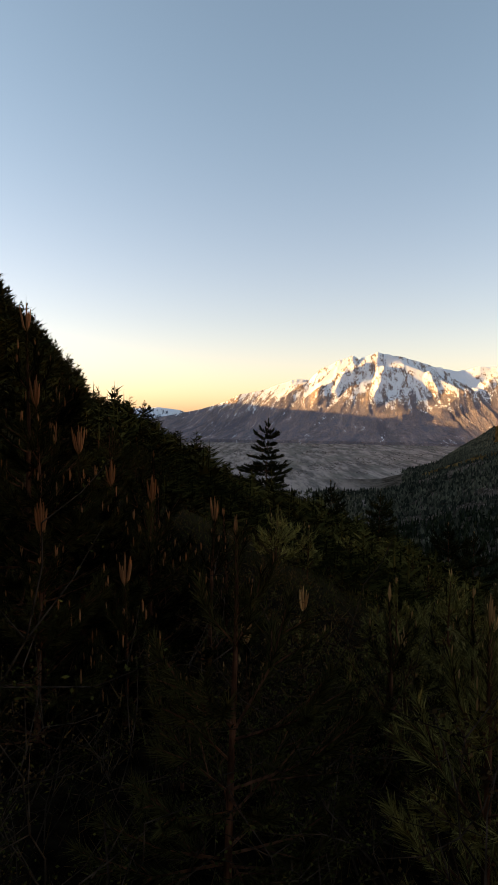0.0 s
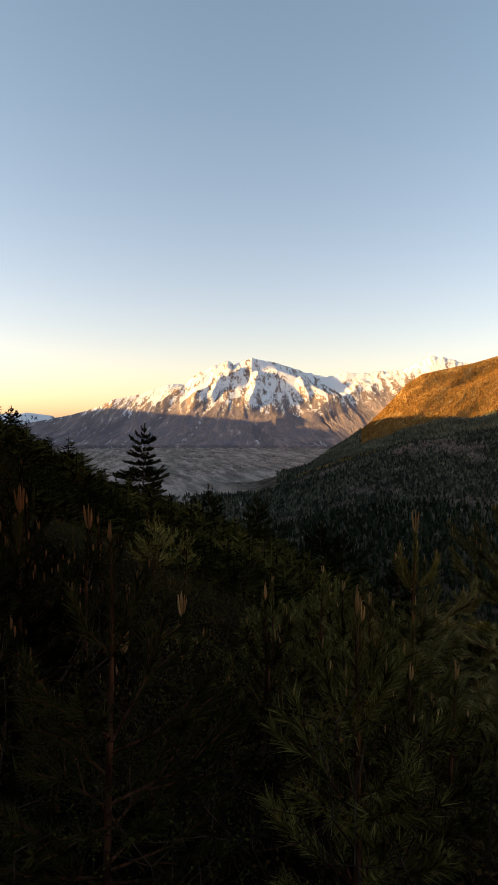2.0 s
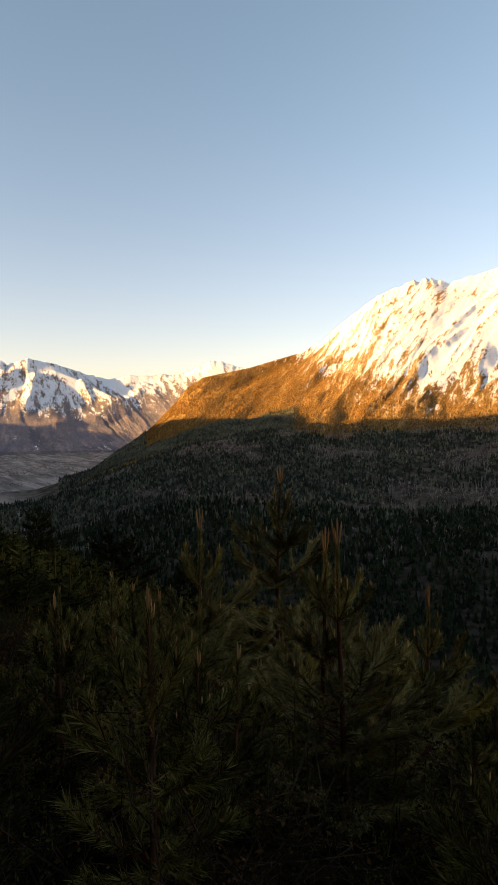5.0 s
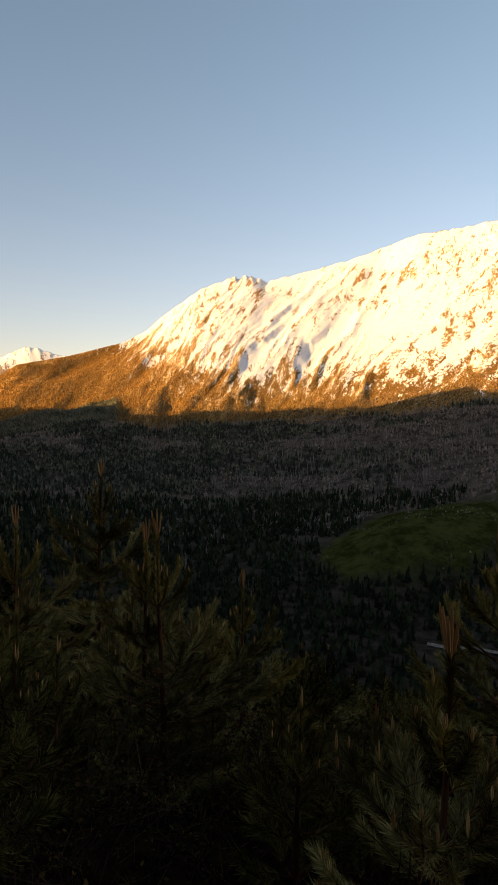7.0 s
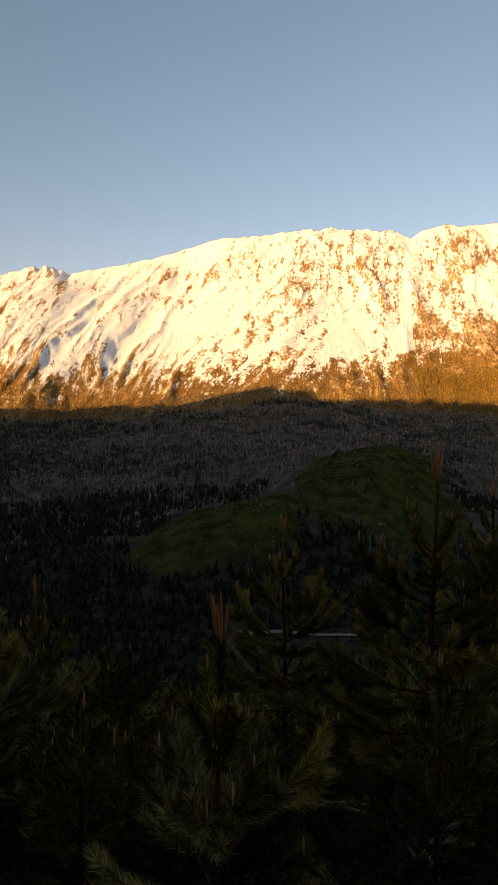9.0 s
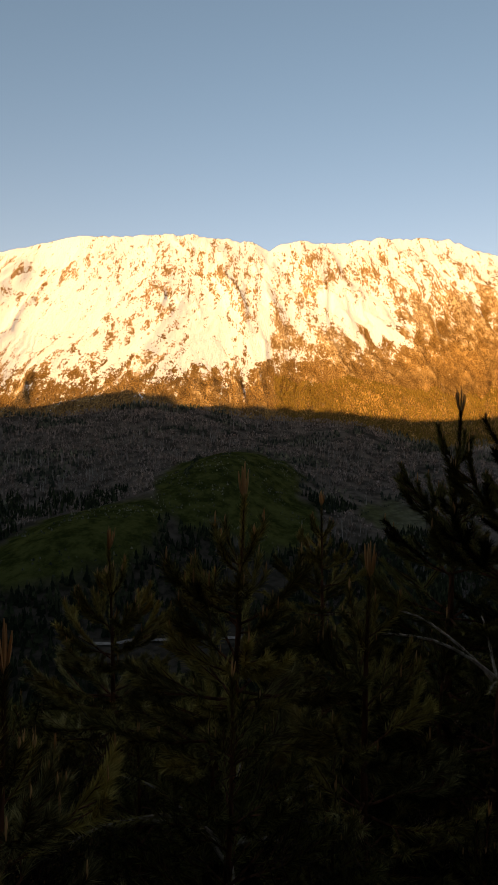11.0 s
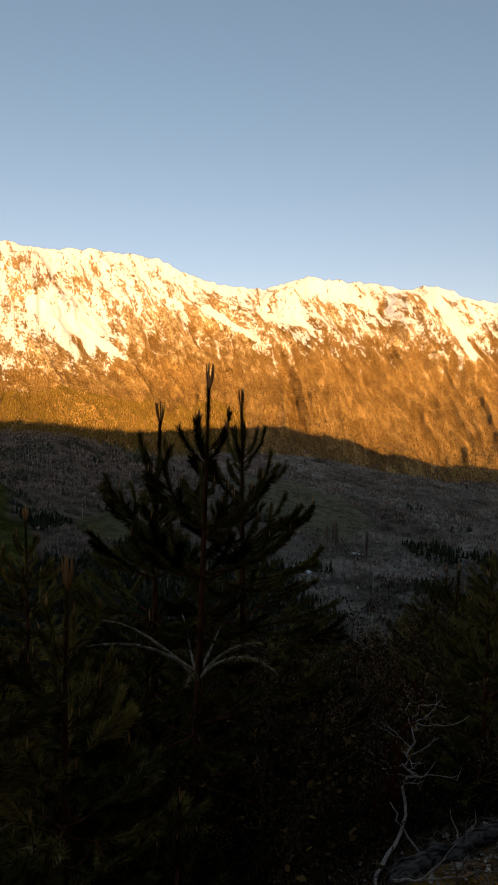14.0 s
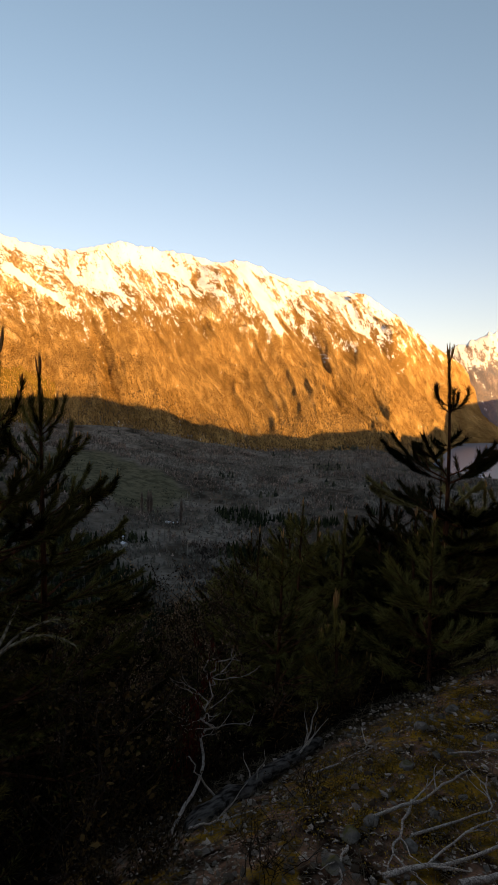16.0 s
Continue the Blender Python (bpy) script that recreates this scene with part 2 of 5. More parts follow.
def range_material(name, low, rock_pair, grain_size=11.0, contrast=1.0):
    """Snow over rock over mountain scrub; the sheet's own 'cover' attribute tells how surely snow lies, 'height' how far above the snow line, 'rib' its ribs and gullies."""
    n = Nodes(name)

    def read(key):
        a = n.t.nodes.new("ShaderNodeAttribute")
        a.attribute_name = key
        return a.outputs["Fac"]

    def part_of(value, gain):
        return n.math("MULTIPLY", n.math("SUBTRACT", value, 0.5), gain)

    cover, over, rib = read("cover"), read("height"), read("rib")
    way = n.t.nodes.new("ShaderNodeAttribute")
    way.attribute_name = "flow"
    flow = way.outputs["Vector"]
    grain = n.noise(grain_size, 9, (1.15, 0.62, 1), 0.72, flow)
    coarse = n.noise(grain_size * 5, 7, (1.25, 0.6, 1), 0.66, flow)
    fleck = n.noise(grain_size * 0.45, 6, (1, 0.7, 1), 0.7, flow)
    rock = n.mix(n.step(n.math("ADD", n.math("MULTIPLY", grain, 0.6), n.math("MULTIPLY", coarse, 0.4)), 0.41, 0.59), *rock_pair)
    scrub = n.mix(n.step(n.math("ADD", n.math("MULTIPLY", fleck, 0.65), n.math("MULTIPLY", coarse, 0.35)), 0.41, 0.59), *low)
    dull = tuple(0.40 * a + 0.16 * b for a, b in zip(*low))
    scrub = n.mix(n.math("MULTIPLY", n.step(n.math("ADD", n.noise(grain_size * 16, 6, (1, 0.6, 1), 0.6, flow), n.math("MULTIPLY", rib, -0.05)), 0.47, 0.62), 0.40), scrub, dull)
    level = n.math("ADD", n.math("ADD", cover, part_of(grain, 7.5 * contrast)), n.math("ADD", part_of(coarse, 9.0 * contrast), part_of(fleck, 3.2 * contrast)))
    bare = n.math("ADD", n.math("MULTIPLY", over, 0.30), n.math("ADD", n.math("MULTIPLY", rib, 0.34), part_of(coarse, 5.0)))
    body = n.mix(n.step(bare, -0.75, 0.25), scrub, rock)
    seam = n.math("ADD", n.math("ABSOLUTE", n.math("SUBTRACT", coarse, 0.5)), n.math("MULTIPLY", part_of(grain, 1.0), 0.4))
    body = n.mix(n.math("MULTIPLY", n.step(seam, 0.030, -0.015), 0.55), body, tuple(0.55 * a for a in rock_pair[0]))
    # gullies darkened, so that part of their shade sits in the colour
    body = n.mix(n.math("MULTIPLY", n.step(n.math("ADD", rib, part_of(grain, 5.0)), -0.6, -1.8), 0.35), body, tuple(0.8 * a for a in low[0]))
    snow = n.step(level, -0.16, 0.16)
    c = n.mix(snow, body, (0.76, 0.77, 0.80))
    crease = n.math("ADD", n.math("ABSOLUTE", n.math("SUBTRACT", coarse, 0.5)), n.math("MULTIPLY", n.math("ABSOLUTE", n.math("SUBTRACT", grain, 0.5)), 0.5))
    n.bump(n.math("ADD", n.math("MULTIPLY", grain, 0.8), n.math("MULTIPLY", crease, -2.6)), grain_size * 0.85, n.math("SUBTRACT", 1.0, n.math("MULTIPLY", snow, 0.5)))
    return n.colour(c)


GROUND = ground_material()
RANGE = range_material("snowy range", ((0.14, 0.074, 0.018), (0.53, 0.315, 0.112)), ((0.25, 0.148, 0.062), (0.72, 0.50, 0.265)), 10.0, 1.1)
# far mountains: haze and blue shade are put into the rock and scrub colours
FAR_LOW = range_material("far low snowy range in haze colours", ((0.12, 0.13, 0.17), (0.22, 0.22, 0.26)), ((0.12, 0.13, 0.17), (0.22, 0.22, 0.26)))
FAR = range_material("distant snowy mountain in haze colours", ((0.145, 0.142, 0.178), (0.37, 0.278, 0.245)), ((0.19, 0.145, 0.130), (0.46, 0.33, 0.24)), 7.5, 1.45)


def meadow(x, y):
    """Below nought on the cleared knolls of the valley."""
    w = 0.30 * fbm(x / 60, y / 60, 3, 21)
    one = ((x - 690) / 150) ** 2 + ((y - 335) / 95) ** 2
    two = ((x - 1050) / 290) ** 2 + ((y - 215) / 115) ** 2
    three = ((x - 1130) / 230) ** 2 + ((y + 430) / 120) ** 2
    five = ((x - 880) / 130) ** 2 + ((y - 130) / 85) ** 2
    four = ((x - 1000) / 90) ** 2 + ((y + 60) / 60) ** 2
    return np.minimum(np.minimum(np.minimum(one, two), np.minimum(three, four)), five) - 1 - w


# ---- ground sheet ----
yaws = np.concatenate([np.arange(-152, 32, 0.5), np.arange(32, 208, 2.2)])
radii = np.concatenate([[0.05], np.geomspace(0.4, 5900, 240)])
A, R = np.meshgrid(np.radians(yaws), radii, indexing="xy")
GX, GY = -np.sin(A) * R, np.cos(A) * R
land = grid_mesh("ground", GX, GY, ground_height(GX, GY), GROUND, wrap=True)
land.data.attributes.new("meadow", "FLOAT", "POINT").data.foreach_set("value", smoothstep(0.0, -0.12, meadow(GX, GY)).ravel())
tagged(land, "shaded scrubby hillside falling to a wide forested valley", "ground", kind="structure")


# ---- mountains ----
CREST = [(-8, -9.0), (-13, -8.0), (-16, -5.4), (-18.5, -3.5), (-21.2, -1.7), (-22.7, -0.4), (-24.7, 1.7), (-25.8, 3.0), (-27.3, 4.0), (-31.8, 4.9), (-36.8, 6.3), (-38.6, 7.3),
         (-40.6, 9.0), (-43.6, 11.1), (-46.1, 12.0), (-48.6, 12.5), (-49.8, 11.9), (-54.6, 12.9), (-57.5, 13.6), (-63.7, 15.5), (-70, 16.0), (-74, 16.4),
         (-76, 16.1), (-80, 15.8), (-81.1, 15.2), (-83.5, 16.0), (-88, 15.7), (-92, 16.1), (-97.5, 15.6), (-100, 14.4), (-104, 13.5), (-107.5, 13.3),
         (-111.4, 14.4), (-114.4, 14.0), (-118.4, 13.6), (-120.5, 13.0), (-123.2, 13.3), (-127, 11.7), (-129.5, 11.4), (-131, 10.8), (-134.5, 10.2), (-136.6, 8.9),
         (-138.2, 7.7), (-140.2, 6.0), (-143.2, 3.9), (-144.4, 2.0), (-146.3, 0.6), (-152, -0.5)]
CREST_R = [(-8, 1800), (-13, 1850), (-19, 2000), (-25, 2500), (-40, 3300), (-60, 3900), (-110, 3900), (-138, 4000), (-145, 4650), (-152, 4700)]


SNOWLINE = [(-20, 14), (-34, 10), (-37, 7.4), (-40, 5.6), (-44, 4.6), (-48, 4.0), (-57, 4.2), (-63, 4.0), (-67, 4.8), (-73, 5.3), (-78, 4.8), (-82, 7.0), (-88, 7.4), (-94, 8.4), (-97, 9.6), (-102, 10.6), (-108, 9.6),
            (-114, 10.6), (-121, 10.4), (-125, 9.2), (-135, 8.8), (-141, 7.0), (-152, 6)]
# how far the ribs lean between crest and foot, in degrees of yaw
LEAN = [(-20, 7), (-48, 13), (-60, 13), (-77, -1), (-82, -2), (-96, -10), (-110, -12), (-130, -13), (-140, -11), (-150, -8)]
# bare cliffs among the snow: yaw, height in degrees, half widths, strength
CLIFFS = [(-47.5, 11.9, 2.6, 0.9, 1.0), (-43.5, 9.4, 1.6, 1.8, 0.8), (-61, 12.3, 3.2, 0.4, 1.3), (-58.5, 10.1, 2.2, 0.35, 1.2), (-67, 13.2, 3.5, 1.0, 0.8), (-71.6, 11.1, 1.5, 1.3, 1.1),
          (-75, 12.8, 3.6, 1.7, 0.9), (-78.5, 10.2, 1.6, 2.0, 0.9), (-85, 12.4, 3.0, 2.2, 1.1), (-90.5, 12.8, 2.6, 1.6, 1.0), (-95.6, 9.8, 4.0, 1.7, 1.7), (-102, 12.4, 4.5, 1.0, 0.8),
          (-110, 11.0, 5.0, 1.6, 0.8), (-118, 11.6, 4.5, 1.2, 1.0), (-131, 9.4, 5.0, 1.4, 1.0)]
# snow-filled chutes: yaw and height of both ends, half widths at both
CHUTES = [(-81.1, 15.2, -80.9, 8.2, 0.34, 0.40), (-80.9, 8.2, -80.5, 6.2, 0.45, 1.0), (-86.5, 11.0, -94.6, 6.6, 0.7, 0.25), (-123.0, 12.6, -126.6, 7.0, 0.5, 0.35), (-51.5, 5.6, -49.0, 3.0, 0.10, 0.12),
          (-70.6, 8.4, -65.6, 3.6, 0.10, 0.10), (-102.0, 11.5, -107.0, 8.6, 0.35, 0.2)]
# single great spurs: yaw and height of both ends, metres, half width
SPURS = [(-100, 12.2, -118, 4.0, 84, 2.4), (-124, 12.2, -137.5, 1.5, 80, 2.4), (-118.5, 12.2, -128.5, 3.0, 66, 1.8), (-109, 12.6, -122, 4.5, 48, 1.4), (-130, 11.0, -140, 3.0, 70, 1.6),
         (-87, 12.2, -95.6, 5.8, 40, 1.6), (-73.5, 11.2, -68, 4.0, 26, 1.2), (-84, 14, -90, 7, 24, 1.2)]
SLOPES = {}


def along(Y, E, y0, e0, y1, e1):
    """How far a place lies from a line, and how far along the line."""
    dy, de = y1 - y0, e1 - e0
    t = np.clip(((Y - y0) * dy + (E - e0) * de) / (dy * dy + de * de), 0, 1)
    return np.hypot(Y - y0 - t * dy, E - e0 - t * de), t


def mountain(name, crest, crest_r, foot, foot_r, yaw0, yaw1, step, rows, material, relief, bow, seed, snowline, lean, cliffs=(), chutes=(), great=(), ends=(1, 1), scale=1.0, wild=((0, 1.0),)):
    """A range with its skyline, a facing slope of leaning ribs and gullies, and its back. relief: metres of the spurs by yaw; scale: size of the ribs."""
    yaw = np.arange(yaw0, yaw1, step)
    u = np.concatenate([np.linspace(-0.06, 1, rows), [1.03, 1.1, 1.25]])
    Y, U = np.meshgrid(yaw, u, indexing="xy")
    r3, r2 = table(crest_r, Y), table(foot_r, Y)
    sharp, soft = table(crest, yaw), 0
    for k in (-2.4, -1.2, 0, 1.2, 2.4):
        soft = soft + table(crest, yaw + k) / 5
    front = np.clip(U, -0.06, 1)
    jag = (0.10 + 0.03 * (scale < 1) + 0.14 * smoothstep(-62, -70, yaw) + 0.34 * np.exp(-((yaw + 47.5) / 2.0) ** 2)) * fbm(yaw * 1.9 / scale ** 0.4, yaw * 0, 5, seed + 30) * smoothstep(3, 9, sharp / scale)
    el = soft + (sharp - soft) * smoothstep(0.72, 1.0, U) + jag * smoothstep(0.92, 1.0, U)
    z3 = 2 + r3 * np.tan(np.radians(el))
    z2 = 2 + r2 * np.tan(np.radians(table(foot, Y)))
    R = r2 + (r3 - r2) * U
    base = z2 + (z3 - z2) * np.sign(front) * np.abs(front) ** bow - np.maximum(0, U - 1) * (r3 - r2) * 1.1
    size = np.minimum(1, np.maximum(z3 - z2, 20) / (700 * scale))
    q = Y - table(lean, Y) * (1 - front) ** 1.2 + scale * (2.0 * fbm(Y / 9 / scale, U * 2.5, 3, seed) + 0.8 * fbm(Y / 2.2 / scale, U * 6, 4, seed + 3))
    q = q / scale
    ribs = [ridged(q / 8.0, U * 0.9 + 3, 1, seed + 5), ridged(q / 3.0, U * 1.9, 1, seed + 6), ridged(q / 1.2 + 0.5 * fbm(q / 2, U * 3, 2, seed + 16), U * 4.2, 1, seed + 7),
            ridged(q / 0.52, U * 8, 1, seed + 8), fbm(q / 0.20, U * 34, 3, seed + 9)]
    rough = table(wild, Y) * (0.35 + 0.65 * smoothstep(-0.25, 0.35, fbm(q / 6, U * 3.2, 2, seed + 11)))
    edge = smoothstep(0, 0.12, front) * smoothstep(1.0, 0.82, front)
    shape = table(relief, Y) * (0.62 * (ribs[0] - 0.4) + 0.36 * ribs[1] + rough * (0.20 * ribs[2] + 0.095 * ribs[3] + 0.040 * ribs[4]))
    E = np.degrees(np.arctan2(base - 2, R))
    for y0, e0, y1, e1, high, half in great:
        away, t = along(Y + 0.5 * fbm(E / 1.7, Y / 4, 3, seed + 65), E, y0, e0, y1, e1)
        shape = shape + high * np.maximum(0, 1 - away / half) * smoothstep(0, 0.15, t) * smoothstep(1.0, 0.7, t)
    Z = base + edge * size * shape
    Z = Z - 90 * (U < -0.03)
    lift = np.ones(yaw.shape)
    if ends[0]:
        lift = lift * smoothstep(0, 1.6, yaw - yaw0)
    if ends[1]:
        lift = lift * smoothstep(0, 1.6, yaw[-1] - yaw)
    Z = VALLEY - 40 + (Z - VALLEY + 40) * lift
    A = np.radians(Y)
    SLOPES[name] = (-np.sin(A) * R, np.cos(A) * R, Z, Y, U)
    ob = grid_mesh(name, -np.sin(A) * R, np.cos(A) * R, Z, material)
    E = np.degrees(np.arctan2(Z - 2, R))
    over = (E - table(snowline, Y)) / scale
    rib = 0.25 * ribs[0] + 0.6 * ribs[1] + 0.7 * ribs[2] + 0.35 * ribs[3]
    rib = np.clip((rib - rib.mean()) / rib.std(), -2.2, 2.2)
    near_line = np.exp(-(over / np.where(over > 0, 3.6, 2.2)) ** 2)
    calm = 0.16 * smoothstep(-72, -64, Y) if scale == 1 else 0.0
    streak = fbm(q / 0.75, U * 2.6, 4, seed + 59)
    cover = np.clip(over * 0.46, -2.4, 0.78) + calm * smoothstep(0.5, 3.0, over) - rib * (0.22 + 0.34 * near_line) + 1.6 * streak * near_line + 0.35 * smoothstep(0.90, 0.99, U) * (over > 0)
    for y0, e0, wy, we, much in cliffs:
        cover = cover - much * np.exp(-((Y - y0) / wy) ** 2 - ((E - e0) / we) ** 2) * (0.75 + 0.5 * fbm(q / 0.9, U * 14, 3, seed + 61))
    for y0, e0, y1, e1, w0, w1 in chutes:
        away, t = along(Y + 0.25 * fbm(E / 1.1, Y / 3, 2, seed + 62), E, y0, e0, y1, e1)
        cover = cover + 2.6 * smoothstep(1.25, 0.7, away / (w0 + (w1 - w0) * t))
    drift = Y - 0.6 * table(lean, Y) * (1 - front) ** 1.2 + 0.10 * fbm(Y / 1.1 / scale, U * 11, 3, seed + 63)
    flow = np.stack([drift * 66, E * 66 + 8 * fbm(Y / 2 / scale, U * 9, 2, seed + 64), np.zeros(Y.shape)], -1)
    ob.data.attributes.new("flow", "FLOAT_VECTOR", "POINT").data.foreach_set("vector", flow.astype(np.float32).ravel())
    for key, value in (("cover", cover), ("height", over), ("rib", rib)):
        ob.data.attributes.new(key, "FLOAT", "POINT").data.foreach_set("value", value.astype(np.float32).ravel())
    return ob


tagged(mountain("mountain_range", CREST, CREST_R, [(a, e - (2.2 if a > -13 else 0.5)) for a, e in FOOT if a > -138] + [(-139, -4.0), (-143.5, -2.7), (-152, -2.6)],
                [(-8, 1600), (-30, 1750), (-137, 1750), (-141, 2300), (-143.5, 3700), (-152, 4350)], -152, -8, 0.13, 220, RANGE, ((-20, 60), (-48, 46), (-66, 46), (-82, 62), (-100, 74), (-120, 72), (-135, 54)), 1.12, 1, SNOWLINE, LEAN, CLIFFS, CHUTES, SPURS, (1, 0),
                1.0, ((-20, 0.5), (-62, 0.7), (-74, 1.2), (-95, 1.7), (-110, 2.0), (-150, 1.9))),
       "long rocky mountain range with sunlit snow and brown lower slopes", "mountain", kind="structure")
DISTANT = [(12, -1.2), (8.4, -0.5), (5, 0.2), (2.5, 1.0), (1.5, 1.6), (-1.1, 2.1), (-3.7, 3.1), (-5.3, 3.1), (-6.1, 3.9), (-8, 4.9), (-9.3, 5.3), (-9.9, 5.0), (-11.5, 5.6), (-14.4, 5.0), (-16.8, 4.2),
           (-18.7, 3.8), (-20.4, 4.2), (-22.3, 4.1), (-25.6, 4.4), (-27.4, 5.3), (-28.3, 5.6), (-29.3, 5.4), (-30.8, 4.9), (-36, 4.6)]
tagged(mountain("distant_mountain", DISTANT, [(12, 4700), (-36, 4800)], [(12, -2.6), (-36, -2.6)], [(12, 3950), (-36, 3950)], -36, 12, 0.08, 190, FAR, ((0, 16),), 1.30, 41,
                [(12, 0.9), (2, 1.2), (-3, 1.7), (-8, 1.8), (-14, 1.6), (-18, 1.9), (-21, 2.3), (-24, 3.1), (-36, 3.3)], [(12, 7), (-4, 6), (-18, -5), (-36, -7)], [(-9.5, 4.0, 2.0, 0.7, 1.0), (-14, 3.6, 1.5, 0.6, 0.7)],
                [(-18.9, 3.6, -20.3, 2.5, 0.6, 0.5), (-12.6, 5.2, -16.4, 3.2, 0.25, 0.15), (-8.6, 4.6, -5.0, 1.6, 0.25, 0.12)],
                [(-11.3, 4.9, -4.6, 0.6, 42, 0.9), (-12.4, 4.4, -10.9, 0.4, 40, 0.8), (-12.9, 4.6, -20.4, 0.9, 46, 0.9), (-27.5, 4.7, -15.5, -0.6, 40, 1.0), (-15.5, -0.2, -8.5, -1.6, 26, 0.9),
                 (-8.6, 4.2, -7.6, 0.8, 26, 0.5), (-16.0, 3.2, -17.4, 1.2, 26, 0.5), (-22.3, 3.5, -21.0, 1.6, 22, 0.6), (-6.0, 3.1, -1.0, 0.4, 22, 0.7)], scale=0.36),
       "distant snow-capped mountain above a shaded valley plain", "mountain", kind="structure")
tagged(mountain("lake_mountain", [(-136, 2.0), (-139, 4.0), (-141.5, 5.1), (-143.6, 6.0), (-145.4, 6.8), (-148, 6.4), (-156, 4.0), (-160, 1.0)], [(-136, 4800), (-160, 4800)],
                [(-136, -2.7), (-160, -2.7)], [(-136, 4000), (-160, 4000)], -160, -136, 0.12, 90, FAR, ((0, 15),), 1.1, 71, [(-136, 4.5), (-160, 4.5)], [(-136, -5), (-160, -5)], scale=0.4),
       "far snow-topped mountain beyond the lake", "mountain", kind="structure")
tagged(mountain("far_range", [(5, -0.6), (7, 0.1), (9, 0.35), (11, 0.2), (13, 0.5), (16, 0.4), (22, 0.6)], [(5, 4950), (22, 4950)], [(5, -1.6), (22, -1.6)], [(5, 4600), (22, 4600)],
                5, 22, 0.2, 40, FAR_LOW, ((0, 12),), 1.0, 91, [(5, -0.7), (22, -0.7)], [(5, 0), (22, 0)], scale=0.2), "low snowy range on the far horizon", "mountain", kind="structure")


def lake():
    A, R = np.meshgrid(np.radians(np.arange(-178, -139, 0.5)), np.linspace(1500, 4700, 60), indexing="xy")
    return grid_mesh("lake", -np.sin(A) * R, np.cos(A) * R, np.full(A.shape, -193.0), WATER)


# ---- building blocks ----
class Geo:
    """Gathers points and triangles for one mesh."""

    def __init__(self):
        self.v, self.f, self.n = [], [], 0

    def add(self, v, f):
        self.v.append(np.asarray(v, float))
        self.f.append(np.asarray(f, int) + self.n)
        self.n += len(v)

    def tube(self, path, radii, sides=5, cap=True):
        path = np.asarray(path, float)
        radii = np.broadcast_to(radii, (len(path),))
        ax = np.gradient(path, axis=0)
        ax /= np.linalg.norm(ax, axis=1)[:, None] + 1e-9
        ref = np.where(np.abs(ax[:, 2:3]) > 0.9, np.array([[1.0, 0, 0]]), np.array([[0, 0, 1.0]]))
        a = np.cross(ax, ref)
        a /= np.linalg.norm(a, axis=1)[:, None] + 1e-9
        b = np.cross(ax, a)
        ang = np.arange(sides) * 2 * np.pi / sides
        ring = path[:, None] + radii[:, None, None] * (np.cos(ang)[None, :, None] * a[:, None] + np.sin(ang)[None, :, None] * b[:, None])
        i, j = np.meshgrid(np.arange(len(path) - 1), np.arange(sides), indexing="ij")
        k = (j + 1) % sides
        q = np.stack([i * sides + j, i * sides + k, (i + 1) * sides + k, (i + 1) * sides + j], -1).reshape(-1, 4)
        tri = np.concatenate([q[:, [0, 1, 2]], q[:, [0, 2, 3]]])
        v = ring.reshape(-1, 3)
        if cap:
            n, last = len(v), (len(path) - 1) * sides
            v = np.concatenate([v, path[-1:] + ax[-1:] * radii[-1]])
            tri = np.concatenate([tri, [[last + m, last + (m + 1) % sides, n] for m in range(sides)]])
        self.add(v, tri)

    def needles(self, rng, path, count, length, width, spread=45, start=0.15, droop=0.0):
        """Thin leaves set round a path like a bottle brush."""
        if count < 1:
            return
        path = np.asarray(path, float)
        t = (start + (1 - start) * rng.random(count) ** 0.75) * (len(path) - 1)
        i = np.minimum(t.astype(int), len(path) - 2)
        w = (t - i)[:, None]
        p = path[i] * (1 - w) + path[i + 1] * w
        ax = path[i + 1] - path[i]
        ax /= np.linalg.norm(ax, axis=1)[:, None] + 1e-9
        side = np.cross(ax, rng.normal(size=(count, 3)))
        side /= np.linalg.norm(side, axis=1)[:, None] + 1e-9
        a = np.radians(spread * (0.6 + 0.8 * rng.random(count)))[:, None]
        d = ax * np.cos(a) + side * np.sin(a)
        d[:, 2] -= droop * rng.random(count)
        d *= (length * (0.7 + 0.6 * rng.random(count)))[:, None]
        across = np.cross(d, rng.normal(size=(count, 3)))
        across *= (0.5 * width / (np.linalg.norm(across, axis=1) + 1e-9))[:, None]
        v = np.stack([p - across, p + across, p + d], 1).reshape(-1, 3)
        self.add(v, np.arange(3 * count).reshape(-1, 3))

    def leaves(self, rng, places, size):
        """Small folded leaves of four points."""
        n = len(places)
        d = rng.normal(size=(n, 3)) + [0, 0, 0.5]
        d *= (size * (0.6 + 0.8 * rng.random(n)) / np.linalg.norm(d, axis=1))[:, None]
        s = np.cross(d, rng.normal(size=(n, 3)))
        s *= (0.32 * size / (np.linalg.norm(s, axis=1) + 1e-9))[:, None]
        v = np.stack([places, places + 0.5 * d + s, places + d, places + 0.5 * d - s], 1).reshape(-1, 3)
        k = 4 * np.arange(n)[:, None]
        self.add(v, np.concatenate([k + [0, 1, 2], k + [0, 2, 3]]))

    def scatter(self, v, f, places, turn, scale, tall):
        """Many copies of one small shape."""
        c, s = np.cos(turn)[:, None], np.sin(turn)[:, None]
        x, y = v[None, :, 0] * scale[:, None], v[None, :, 1] * scale[:, None]
        w = np.stack([x * c - y * s, x * s + y * c, v[None, :, 2] * tall[:, None]], -1) + places[:, None]
        n = len(v)
